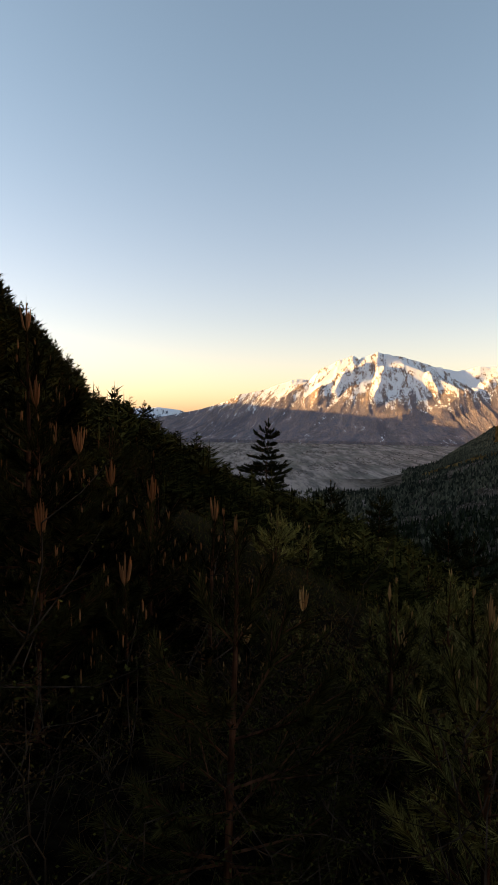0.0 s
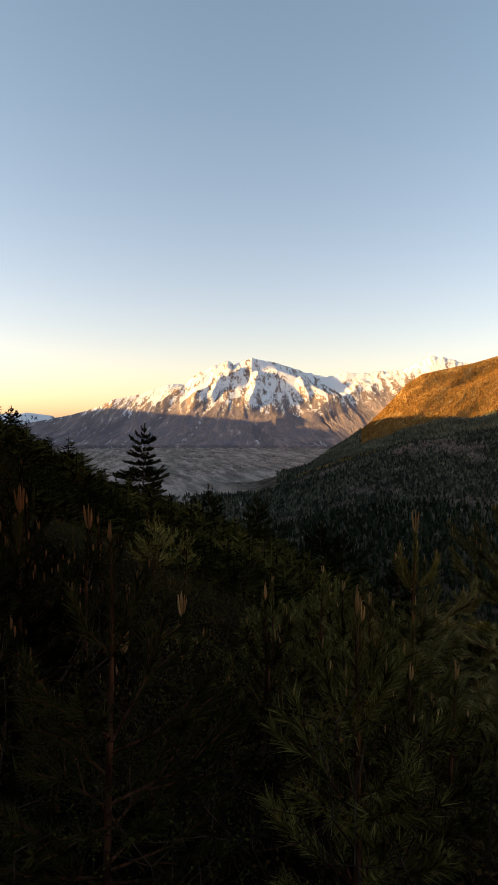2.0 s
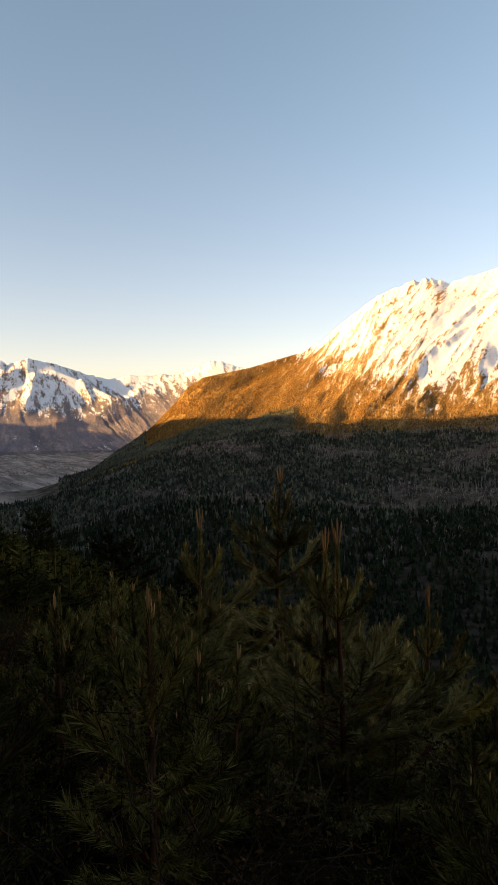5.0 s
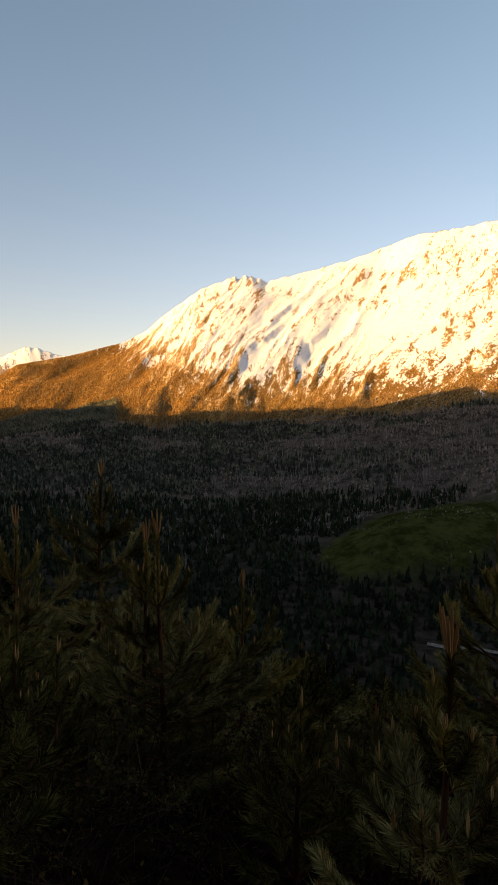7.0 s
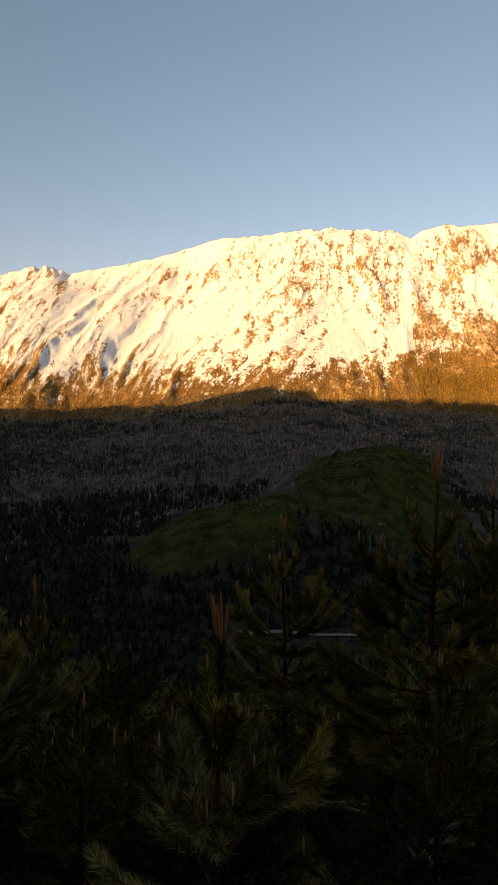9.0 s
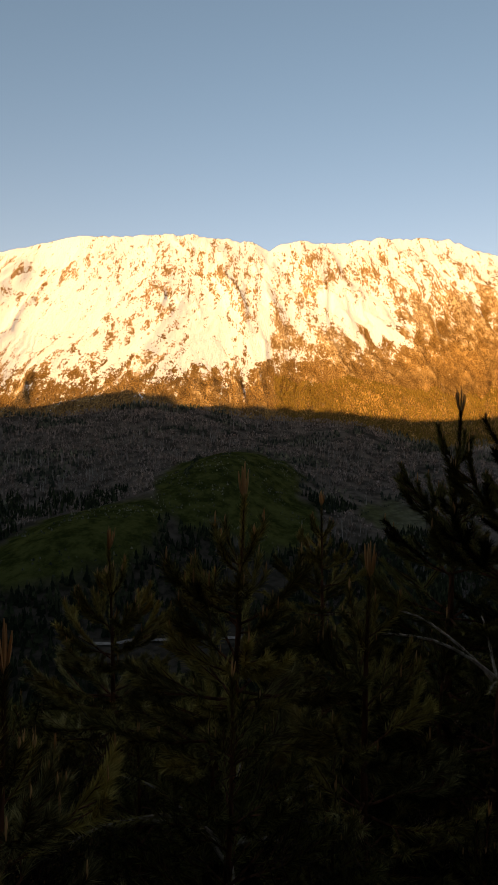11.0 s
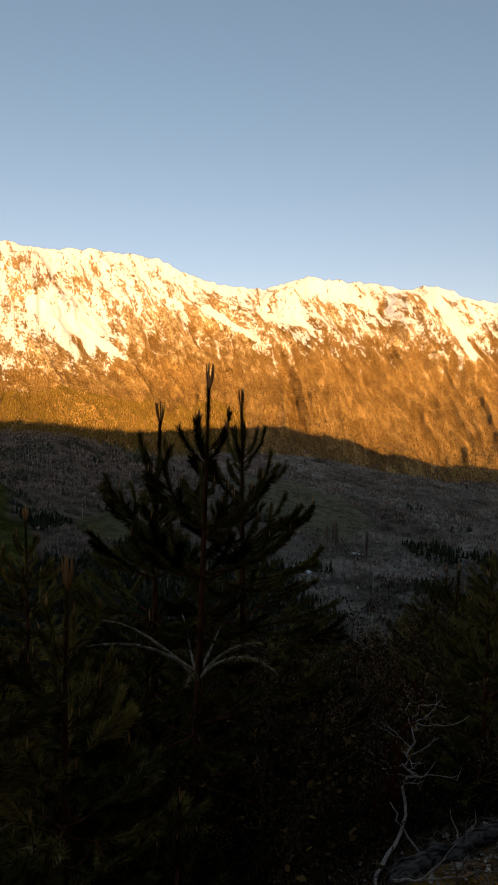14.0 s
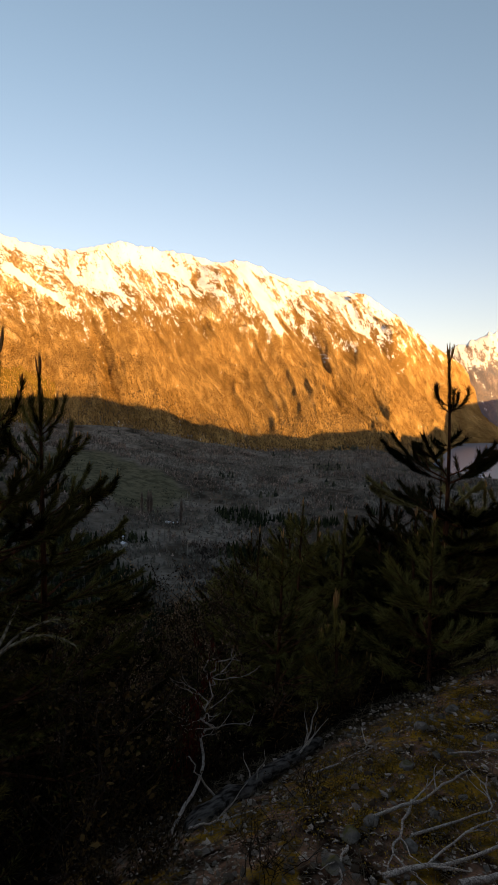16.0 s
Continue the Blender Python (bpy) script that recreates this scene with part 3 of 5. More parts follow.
        self.add(w.reshape(-1, 3), (f[None] + n * np.arange(len(places))[:, None, None]).reshape(-1, 3))

    def mesh(self, name, material, smooth=False):
        v, f = np.concatenate(self.v), np.concatenate(self.f)
        me = bpy.data.meshes.new(name)
        me.vertices.add(len(v))
        me.vertices.foreach_set("co", v.ravel())
        me.loops.add(f.size)
        me.loops.foreach_set("vertex_index", f.ravel())
        me.polygons.add(len(f))
        me.polygons.foreach_set("loop_start", np.arange(0, f.size, 3))
        me.polygons.foreach_set("use_smooth", np.full(len(f), smooth))
        me.update(calc_edges=True)
        me.materials.append(material)
        return me


def part(name, geo, material, parent, label="", smooth=False, kind=""):
    """One mesh under a thing or under a part."""
    ob = new(name, geo.mesh(name, material, smooth) if isinstance(geo, Geo) else geo)
    ob.parent = parent
    return tagged(ob, label, kind=kind)


def height_at(x, y):
    return float(ground_height(np.array([x]), np.array([y]))[0])


# ---- plant materials ----
def plant_material(name, dark, light, patch, rough=0.75, gloss=0.0):
    n = Nodes(name, rough)
    n.bsdf.inputs["Specular IOR Level"].default_value = gloss
    info = n.t.nodes.new("ShaderNodeObjectInfo")
    island = n.geo.outputs["Random Per Island"]
    k = n.math("ADD", n.math("MULTIPLY", island, 0.38), n.math("MULTIPLY", n.noise(patch, 3), 0.6))
    k = n.math("ADD", k, n.math("MULTIPLY", n.math("SUBTRACT", info.outputs["Random"], 0.5), 0.35))
    return n.colour(n.mix(n.step(k, 0.25, 0.98), dark, light))


def bark_material(name, dark, light, size, stretch=(1, 1, 0.25)):
    n = Nodes(name, 0.85)
    grain = n.noise(size, 5, stretch)
    n.bump(grain, 0.01, 0.7)
    return n.colour(n.mix(n.step(grain, 0.35, 0.68), dark, light))


NEEDLE = plant_material("pine needles", (0.045, 0.036, 0.012), (0.58, 0.435, 0.110), 0.30)
NEEDLE_PALE = plant_material("pale pine needles", (0.065, 0.053, 0.020), (0.62, 0.49, 0.175), 0.35)
CANDLE = plant_material("pine candles", (0.32, 0.145, 0.050), (0.70, 0.41, 0.16), 0.3, 0.6)
CANDLE_BROWN = plant_material("brown pine candles", (0.15, 0.055, 0.020), (0.36, 0.155, 0.060), 0.3, 0.6)
BARK = bark_material("young pine bark", (0.030, 0.013, 0.007), (0.130, 0.052, 0.026), 0.05)
STEM = bark_material("dark shrub stems", (0.014, 0.010, 0.006), (0.055, 0.035, 0.023), 0.05)
LOG_BARK = bark_material("dark rotten bark", (0.012, 0.009, 0.008), (0.13, 0.108, 0.092), 0.03, (1, 0.3, 1))
TWIG = bark_material("grey twigs", (0.16, 0.12, 0.08), (0.50, 0.40, 0.29), 0.04)
DEADWOOD = bark_material("weathered dead wood", (0.20, 0.150, 0.120), (0.58, 0.47, 0.39), 0.008, (1, 1, 1))
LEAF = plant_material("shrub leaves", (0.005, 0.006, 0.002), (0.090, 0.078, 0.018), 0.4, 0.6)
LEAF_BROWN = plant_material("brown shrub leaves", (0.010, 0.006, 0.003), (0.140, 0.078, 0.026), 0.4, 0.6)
FOREST = plant_material("valley conifers", (0.022, 0.025, 0.018), (0.25, 0.230, 0.150), 60)
BROWNWOOD = plant_material("bare valley woods", (0.032, 0.025, 0.020), (0.39, 0.295, 0.243), 45)
SNAG = plant_material("grey dead trees", (0.16, 0.135, 0.115), (0.42, 0.37, 0.32), 60)
SLOPEWOOD = plant_material("brown slope woods", (0.066, 0.034, 0.009), (0.270, 0.138, 0.036), 50)
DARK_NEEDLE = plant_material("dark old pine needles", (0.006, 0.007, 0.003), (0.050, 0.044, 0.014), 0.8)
# SHADE, DUSK and MID needles: pine needles with shade put into the colour
SHADE_NEEDLE = plant_material("shaded pine needles", (0.002, 0.002, 0.001), (0.070, 0.058, 0.017), 0.4)
DUSK_NEEDLE = plant_material("part-shaded pine needles", (0.003, 0.003, 0.001), (0.20, 0.160, 0.042), 0.35)
MID_NEEDLE = plant_material("half-shaded olive pine needles", (0.004, 0.004, 0.002), (0.36, 0.295, 0.080), 0.35)
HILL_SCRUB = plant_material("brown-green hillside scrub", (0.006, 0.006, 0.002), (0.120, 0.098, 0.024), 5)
GRASS = plant_material("dry grass", (0.06, 0.042, 0.025), (0.40, 0.30, 0.20), 0.3)


def water_material():
    n = Nodes("lake water", 0.32)
    n.bsdf.inputs["Specular IOR Level"].default_value = 0.07
    n.bump(n.noise(9, 4), 0.8, 0.6)
    return n.colour((0.11, 0.18, 0.27))


def stone_material():
    n = Nodes("grey lichen stone", 0.85)
    grain = n.noise(0.06, 6)
    n.bump(grain, 0.02, 0.8)
    return n.colour(n.mix(n.step(n.noise(0.12, 4), 0.52, 0.66), n.mix(n.step(grain, 0.3, 0.7), (0.06, 0.048, 0.038), (0.24, 0.195, 0.16)), (0.11, 0.09, 0.03)))


WATER, STONE = water_material(), stone_material()
tagged(lake(), "calm grey-blue lake below the mountains", "lake", kind="structure")


# ---- pines ----
def arm_path(rng, base, yaw, length, low, high, n=8):
    """A limb that leaves the trunk at low degrees above level and turns up to high."""
    t = np.linspace(0, 1, n)
    lift = np.radians(low + (high - low) * t ** 1.3)
    sway = yaw + 0.25 * rng.normal() * t
    step = length / (n - 1)
    d = np.stack([np.cos(lift) * np.cos(sway), np.cos(lift) * np.sin(sway), np.sin(lift)], -1)
    p = np.cumsum(np.vstack([[0, 0, 0], d[:-1] * step]), 0)
    return base + p + rng.normal(size=(n, 3)) * length * 0.008 * t[:, None]


def candle_cluster(rng, geo, tip, size, count, sides=5):
    for k in range(count):
        yaw = rng.random() * 6.28
        lean = 0.0 if k == 0 else 0.16 + 0.12 * rng.random()
        h = size * (1.0 if k == 0 else 0.62 + 0.33 * rng.random())
        t = np.linspace(0, 1, 5 if sides > 3 else 3)
        off = lean * h * np.sqrt(t)
        p = tip + np.stack([off * np.cos(yaw), off * np.sin(yaw), h * t], -1)
        geo.tube(p, np.interp(t, [0, 0.25, 0.5, 0.75, 1], [0.55, 0.9, 1.0, 0.85, 0.3]) * (0.0045 + 0.0185 * size), sides)


def pine(name, height, seed, lod=0, gap=0.85, reach=0.30, needle=0.082, thick=0.0056, dense=820, candle=0.25, low_bare=0.25, bare=0.0, slim=False, leaves=None, pale_share=0.35):
    """A young pine: trunk, whorls of upturned limbs with needles, candles at the tips. bare: depth under the tip of a whorl of bare limbs.
    slim: the two topmost whorls are short tufts on a bare stem. lod: 0 gives each limb as a part, 1 and 2 join them."""
    rng = np.random.default_rng(seed)
    leaves = leaves or NEEDLE
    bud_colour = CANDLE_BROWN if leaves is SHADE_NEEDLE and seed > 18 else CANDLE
    root = new(name)
    n = 14 if lod == 0 else 7
    t = np.linspace(0, 1, n)
    stem = np.stack([0.02 * height * np.sin(2.2 * t + seed) * t, 0.02 * height * np.cos(1.7 * t + 2 * seed) * t, (height - candle) * t], -1)
    stem[:, :2] -= stem[0, :2]
    trunk = Geo()
    trunk.tube(stem, (0.008 + (0.0105 if lod == 0 else 0.008) * height * (1 - t) ** 1.05), 8 if lod == 0 else 5)
    part("trunk", trunk, BARK, root, smooth=True)
    wood_all, needle_all, candle_all, pale_all = Geo(), Geo(), Geo(), Geo()
    lead, tips = Geo(), Geo()
    top = height - candle
    cut = stem[t > 1 - 0.75 * gap / height]
    cut = np.vstack([[np.interp(1 - 0.75 * gap / height, t, stem[:, k]) for k in range(3)], cut])
    lead.needles(rng, cut, int(dense * 1.2 * gap), needle * 0.8, thick, 26, 0.0)
    candle_cluster(rng, tips, stem[-1], candle, 7 if lod == 0 else 3, 5 if lod == 0 else 3)
    if lod == 0:
        part("leader_foliage", lead, leaves, root)
        part("candle", tips, bud_colour, root, "brown upright candle shoots" if bud_colour is CANDLE_BROWN else "tan upright candle shoots")
    else:
        needle_all.v, needle_all.f, needle_all.n = lead.v, lead.f, lead.n
        candle_all.v, candle_all.f, candle_all.n = tips.v, tips.f, tips.n
    z, level = top - gap * 0.62, 0
    while z > low_bare * height:
        base = np.array([np.interp(z / (height - candle), t, stem[:, k]) for k in range(3)])
        count = int(rng.integers(5, 8)) + (level > 1)
        length = min((0.24 if level == 0 else 0.46) * gap + reach * (top - z), 0.36 * height)
        low, high = (40, 88) if level == 0 else (max(6, 40 - 11 * level), max(28, 88 - 14 * level))
        if slim and level < 2:
            length, low, high = (0.36, 30, 95) if level == 0 else (0.26, 10, 60)
        naked = bare > 0 and z == height - bare
        if naked:
            low, high, count, length = 38, -16, 7, 1.0
        turn = rng.random() * 6.28
        for k in range(count):
            yaw = turn + k * 6.2832 / count + 0.25 * rng.normal()
            span = length * (0.75 + 0.45 * rng.random() if leaves is not DARK_NEEDLE else rng.uniform(0.4, 1.25))
            path = arm_path(rng, base + [0, 0, 0.05 * rng.normal()], yaw, span, low + 6 * rng.normal(), high + 8 * rng.normal(), 8 if lod == 0 else 5)
            wood, leaf, buds = Geo(), Geo(), Geo()
            m = len(path)
            bones = path if lod == 0 else path[[0, 2, 4]] if lod < 3 else path[[0, 4]]
            wood.tube(bones, ((0.007 if naked else 0.003) + 0.009 * span * (1 - np.linspace(0, 1, len(bones))) ** 0.8), 5 if lod == 0 else 3, lod == 0)
            amount = 0.30 if naked else 1.0
            leaf.needles(rng, path, int(dense * span * amount), needle, thick * (1 + 0.10 * min(level, 4)), 30, 0.10 if level < 2 else 0.25, 0.05)
            ends = [path[-1]]
            for q in range(0 if level == 0 or naked or (slim and level < 2) else int(rng.integers(3, 5 + min(level, 3)))):
                at = rng.uniform(0.35, 0.85)
                i = int(at * (m - 1))
                twig = arm_path(rng, path[i], yaw + rng.choice([-1, 1]) * rng.uniform(0.5, 0.95), span * (1.05 - at) * 0.85, 8 + 0.3 * low, high, 6 if lod == 0 else 4)
                if lod < 2:
                    shoot = twig[:: 5 if lod == 0 else 3]
                    wood.tube(shoot, (0.002 + 0.005 * span * (1 - np.linspace(0, 1, len(shoot)))), 3, False)
                leaf.needles(rng, twig, int(dense * 0.85 * span * (1.05 - at) * amount), needle, thick * (1 + 0.10 * min(level, 4)), 30, 0.05, 0.05)
                ends.append(twig[-1])
            if lod == 0:
                for e in ends[: 3 if level < 2 else 1]:
                    if level < 3:
                        candle_cluster(rng, buds, e, candle * rng.uniform(0.2, 0.42), 2 if level == 0 else 1)
            elif level == 0 and not slim:
                candle_cluster(rng, buds, ends[0], candle * 0.4, 1, 3)
            pale = level >= (1 if pale_share > 0.5 else 2) and rng.random() < pale_share
            if lod == 0:
                limb = part("branch", wood, TWIG if naked else BARK, root, "bare pale limb" if naked else "")
                if leaf.n:
                    part("foliage", leaf, NEEDLE_PALE if pale else leaves, limb)
                if buds.n:
                    part("bud", buds, bud_colour, limb, kind="stuff")
            else:
                for g, h in ((wood_all, wood), (pale_all if pale else needle_all, leaf), (candle_all, buds)):
                    for a, f in zip(h.v, h.f):
                        g.v.append(a)
                    for f in h.f:
                        g.f.append(f + g.n)
                    g.n += h.n
        down = z - gap * rng.uniform(0.32, 0.52) * (1 if level else 1.25)
        if bare and z > height - bare and down < height - bare + 0.55:
            down = height - bare
        z = down
        level += 1
    if lod:
        part("branchwork", wood_all, BARK, root, kind="stuff")
        part("crown", needle_all, leaves, root, kind="stuff")
        if pale_all.n:
            part("pale_foliage", pale_all, NEEDLE_PALE, root, kind="stuff")
        part("candle_growth", candle_all, bud_colour, root, kind="stuff")
    return root


def shrub(name, height, seed, leaf, wood, leaf_count, leaf_size, stems=9):
    """A twiggy bush with small leaves."""
    rng = np.random.default_rng(seed)
    root = new(name)
    stem, twigs, foliage = Geo(), Geo(), Geo()
    spots = []
    for k in range(stems):
        yaw, reach = rng.random() * 6.28, height * rng.uniform(0.6, 1.0)
        path = arm_path(rng, np.array([0.05 * rng.normal(), 0.05 * rng.normal(), -0.05]), yaw, reach, rng.uniform(45, 80), rng.uniform(40, 95), 8)
        path += rng.normal(size=path.shape) * 0.02 * height * np.linspace(0, 1, 8)[:, None]
        stem.tube(path, 0.0015 + 0.0030 * height * (1 - np.linspace(0, 1, 8)), 4)
        for q in range(7):
            i = int(rng.integers(2, 8))
            twig = arm_path(rng, path[i], rng.random() * 6.28, reach * rng.uniform(0.18, 0.42), rng.uniform(0, 50), rng.uniform(20, 85), 5)
            twigs.tube(twig[::2], 0.0012 + 0.0012 * height * (1 - np.linspace(0, 1, 3)), 3, False)
            spots.append(twig)
    spots = np.array(spots)
    if leaf_count:
        i = rng.integers(0, len(spots), leaf_count)
        u = rng.random((leaf_count, 1)) ** 0.6 * 3.99
        j = u.astype(int)[:, 0]
        p = spots[i, j] + (u - j[:, None]) * (spots[i, np.minimum(j + 1, 4)] - spots[i, j])
        foliage.leaves(rng, p + 0.02 * height * rng.normal(size=p.shape), leaf_size)
    part("stemwork", stem, wood, root, kind="stuff")
    part("twiggery", twigs, wood, root, kind="stuff")
    if foliage.n:
        part("foliage", foliage, leaf, root, kind="stuff")
    return root


# standing pines near the track: x, y, height of the tip, seed, gap between whorls, bare whorl
PINES = [
    (5.97, -1.67, 2.64, 1, 0.98, 2.75, "tall dark pine sapling with a whorl of bare pale limbs"),
    (7.43, -2.50, 2.55, 2, 1.0, 0, "dark pine sapling with a slender candle-tipped leader"),
    (7.45, -1.54, 2.37, 3, 0.95, 0, "dark pine sapling crowded against a taller one"),
    (4.91, 0.30, 1.74, 4, 0.75, 2.75, "thin young pine with long tan candles and bare lower limbs"),
    (10.34, -0.02, 0.90, 5, 0.80, 0, "young pine on the shaded hillside"),
    (5.04, -0.63, 1.21, 6, 0.80, 0, "young pine with a thick cluster of tan candles"),
    (3.31, 1.05, 1.13, 7, 0.80, 0, "bushy young pine with a hand-like cluster of candles"),
    (6.74, 1.96, 0.89, 8, 0.80, 0, "upright young pine above the valley"),
    (4.23, 3.97, 1.10, 9, 1.00, 0, "young pine with reddish trunk and candelabra limbs"),
    (5.57, 6.89, 1.30, 10, 0.90, 0, "slender young pine with a spire-like top"),
    (5.85, 4.54, 0.16, 11, 0.80, 0, "young pine on the shaded hillside"),
    (3.94, 6.11, 0.93, 12, 0.95, 0, "young pine with several upright candles"),
    (4.39, 4.50, 0.94, 13, 0.85, 0, "narrow young pine beside a taller one"),
    (1.53, 6.00, 0.24, 14, 0.80, 0, "low young pine with pale yellow candles"),
    (2.54, 6.11, -0.19, 15, 0.80, 0, "low thin young pine with a pale candle"),
    (1.00, 5.25, 0.20, 16, 0.75, 0, "low young pine among dark scrub"),
    (5.77, -7.01, 2.89, 17, 1.00, 0, "dark pine with a bare upper stem and a tufted top"),
    (5.44, -4.97, 0.17, 18, 0.70, 0, "small pine with brownish needles"),
    (-0.98, 5.56, 2.81, 19, 0.75, 0, "bushy dark pine with tall tan candles above the track"),
    (-0.62, 4.95, 2.16, 20, 0.70, 0, "bushy dark pine crowded with brown candles"),
    (-0.40, 5.33, 1.77, 21, 0.70, 0, "dark young pine with brown candle shoots"),
    (-0.21, 5.69, 1.46, 22, 0.75, 0, "dark young pine with brown candle shoots"),
    (0.15, 5.56, 1.34, 23, 0.70, 0, "dark young pine with curved brown candles"),
    (0.64, 5.92, 1.10, 24, 0.75, 0, "dark young pine with curved brown candles"),
    (-0.41, 4.28, 1.31, 25, 0.65, 0, "bushy dark young pine beside the track"),
    (0.11, 4.63, 0.88, 26, 0.65, 0, "low bushy young pine beside the track"),
]
for x, y, tip, seed, gap, bare, label in PINES:
    z = height_at(x, y) - 0.03
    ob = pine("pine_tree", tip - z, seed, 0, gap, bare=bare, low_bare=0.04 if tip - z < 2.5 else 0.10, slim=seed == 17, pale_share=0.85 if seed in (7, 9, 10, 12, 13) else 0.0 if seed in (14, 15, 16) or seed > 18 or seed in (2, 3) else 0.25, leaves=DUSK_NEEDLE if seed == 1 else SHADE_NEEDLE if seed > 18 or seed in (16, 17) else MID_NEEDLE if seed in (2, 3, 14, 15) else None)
    ob.location = (x, y, z)
    tagged(ob, label, "tree", "young pines by the track")

# highest sight line of the hillside scrub, in degrees by yaw
LIMIT = [(26, 12), (12, -0.5), (0, -7.5), (-10, -10.5), (-20, -13.5), (-30, -16), (-45, -18), (-55, -21), (-62, -23.5), (-75, -23), (-85, -16), (-100, -11.5), (-115, -11.5),
         (-125, -10), (-140, -5.5), (-150, -4)]
EYE = (0.95, -0.1, 1.95)


def room(x, y):
    """How tall a plant may stand here."""
    d = math.hypot(x - EYE[0], y - EYE[1])
    yaw = math.degrees(math.atan2(-(x - EYE[0]), y - EYE[1]))
    if not -152 < yaw < 30:
        return 0.0, d, yaw
    top = float(table(LIMIT, yaw))
    if d < 5.3 and -114 < yaw < -92:
        top = min(top, -26.0)
    return EYE[2] + d * math.tan(radians(top)) - height_at(x, y), d, yaw


heights = [1.3, 1.8, 2.4, 3.0, 3.8]
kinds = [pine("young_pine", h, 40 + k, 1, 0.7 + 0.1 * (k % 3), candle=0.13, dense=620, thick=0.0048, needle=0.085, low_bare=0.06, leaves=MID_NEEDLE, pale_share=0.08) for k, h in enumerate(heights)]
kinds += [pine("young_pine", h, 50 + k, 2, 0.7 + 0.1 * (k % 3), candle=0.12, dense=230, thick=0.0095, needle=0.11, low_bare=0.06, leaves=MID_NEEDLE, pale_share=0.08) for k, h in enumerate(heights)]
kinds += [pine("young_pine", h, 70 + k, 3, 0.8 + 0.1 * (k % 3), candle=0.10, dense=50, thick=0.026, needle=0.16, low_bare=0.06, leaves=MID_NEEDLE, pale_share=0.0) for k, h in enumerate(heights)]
# the same young pines again with the near-black shaded needles
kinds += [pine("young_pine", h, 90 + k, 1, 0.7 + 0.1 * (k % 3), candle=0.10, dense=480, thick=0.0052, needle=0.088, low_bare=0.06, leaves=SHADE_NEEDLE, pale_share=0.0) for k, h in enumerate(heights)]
picker = random.Random(5)
placed = [(p[0], p[1]) for p in PINES]


def free(x, y, gap):
    return all((x - a) ** 2 + (y - b) ** 2 > gap * gap for a, b in placed)


made = 0
for k in range(6000):
    if made >= 215:
        break
    yaw = picker.uniform(-150, 28)
    d = 3.0 + 62 * picker.random() ** 1.7
    x, y = EYE[0] - math.sin(radians(yaw)) * d, EYE[1] + math.cos(radians(yaw)) * d
    if not free(x, y, 0.42 + 0.02 * d) or (x < 4.6 and y < -1.5) or (yaw < -102 and d < 11 and picker.random() < 0.55):
        continue
    tall, d, yaw = room(x, y)
    h = min(tall * picker.uniform(0.8, 1.0), picker.uniform(1.1, 4.2) + (0.5 if d > 15 else 0))
    if h < 0.75:
        continue
    i = min(range(5), key=lambda q: abs(heights[q] - h))
    if yaw > 4 and d < 5.2:
        # open ground beside the track
        picker.uniform(0, 6.28)
        placed.append((x, y))
        made += 1
        continue
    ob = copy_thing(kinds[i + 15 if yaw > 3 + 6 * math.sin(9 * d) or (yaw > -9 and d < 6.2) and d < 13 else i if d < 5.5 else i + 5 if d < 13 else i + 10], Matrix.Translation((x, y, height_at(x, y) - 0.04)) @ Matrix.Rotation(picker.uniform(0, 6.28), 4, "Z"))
    ob.scale = (h / heights[i],) * 3
    tagged(ob, "young dark-green pine in the hillside scrub", "tree", "young pines on the hillside")
    placed.append((x, y))
    made += 1

# a tighter stand round the pine with the tufted top
for k in range(400):
    if made >= 230:
        break
    yaw, d = picker.uniform(-149, -124), picker.uniform(6.3, 12)
    x, y = EYE[0] - math.sin(radians(yaw)) * d, EYE[1] + math.cos(radians(yaw)) * d
    if not free(x, y, 0.5):
        continue
    tall, d, yaw = room(x, y)
    h = min(tall * picker.uniform(0.85, 1.05), 4.6)
    if h < 0.8:
        continue
    i = min(range(5), key=lambda q: abs(heights[q] - h))
    ob = copy_thing(kinds[i if made % 4 else i + 15], Matrix.Translation((x, y, height_at(x, y) - 0.04)) @ Matrix.Rotation(picker.uniform(0, 6.28), 4, "Z"))
    ob.scale = (h / heights[i] * 1.15, h / heights[i] * 1.15, h / heights[i])
    tagged(ob, "young dark-green pine in the hillside scrub", "tree", "young pines on the hillside")
    placed.append((x, y))
    made += 1

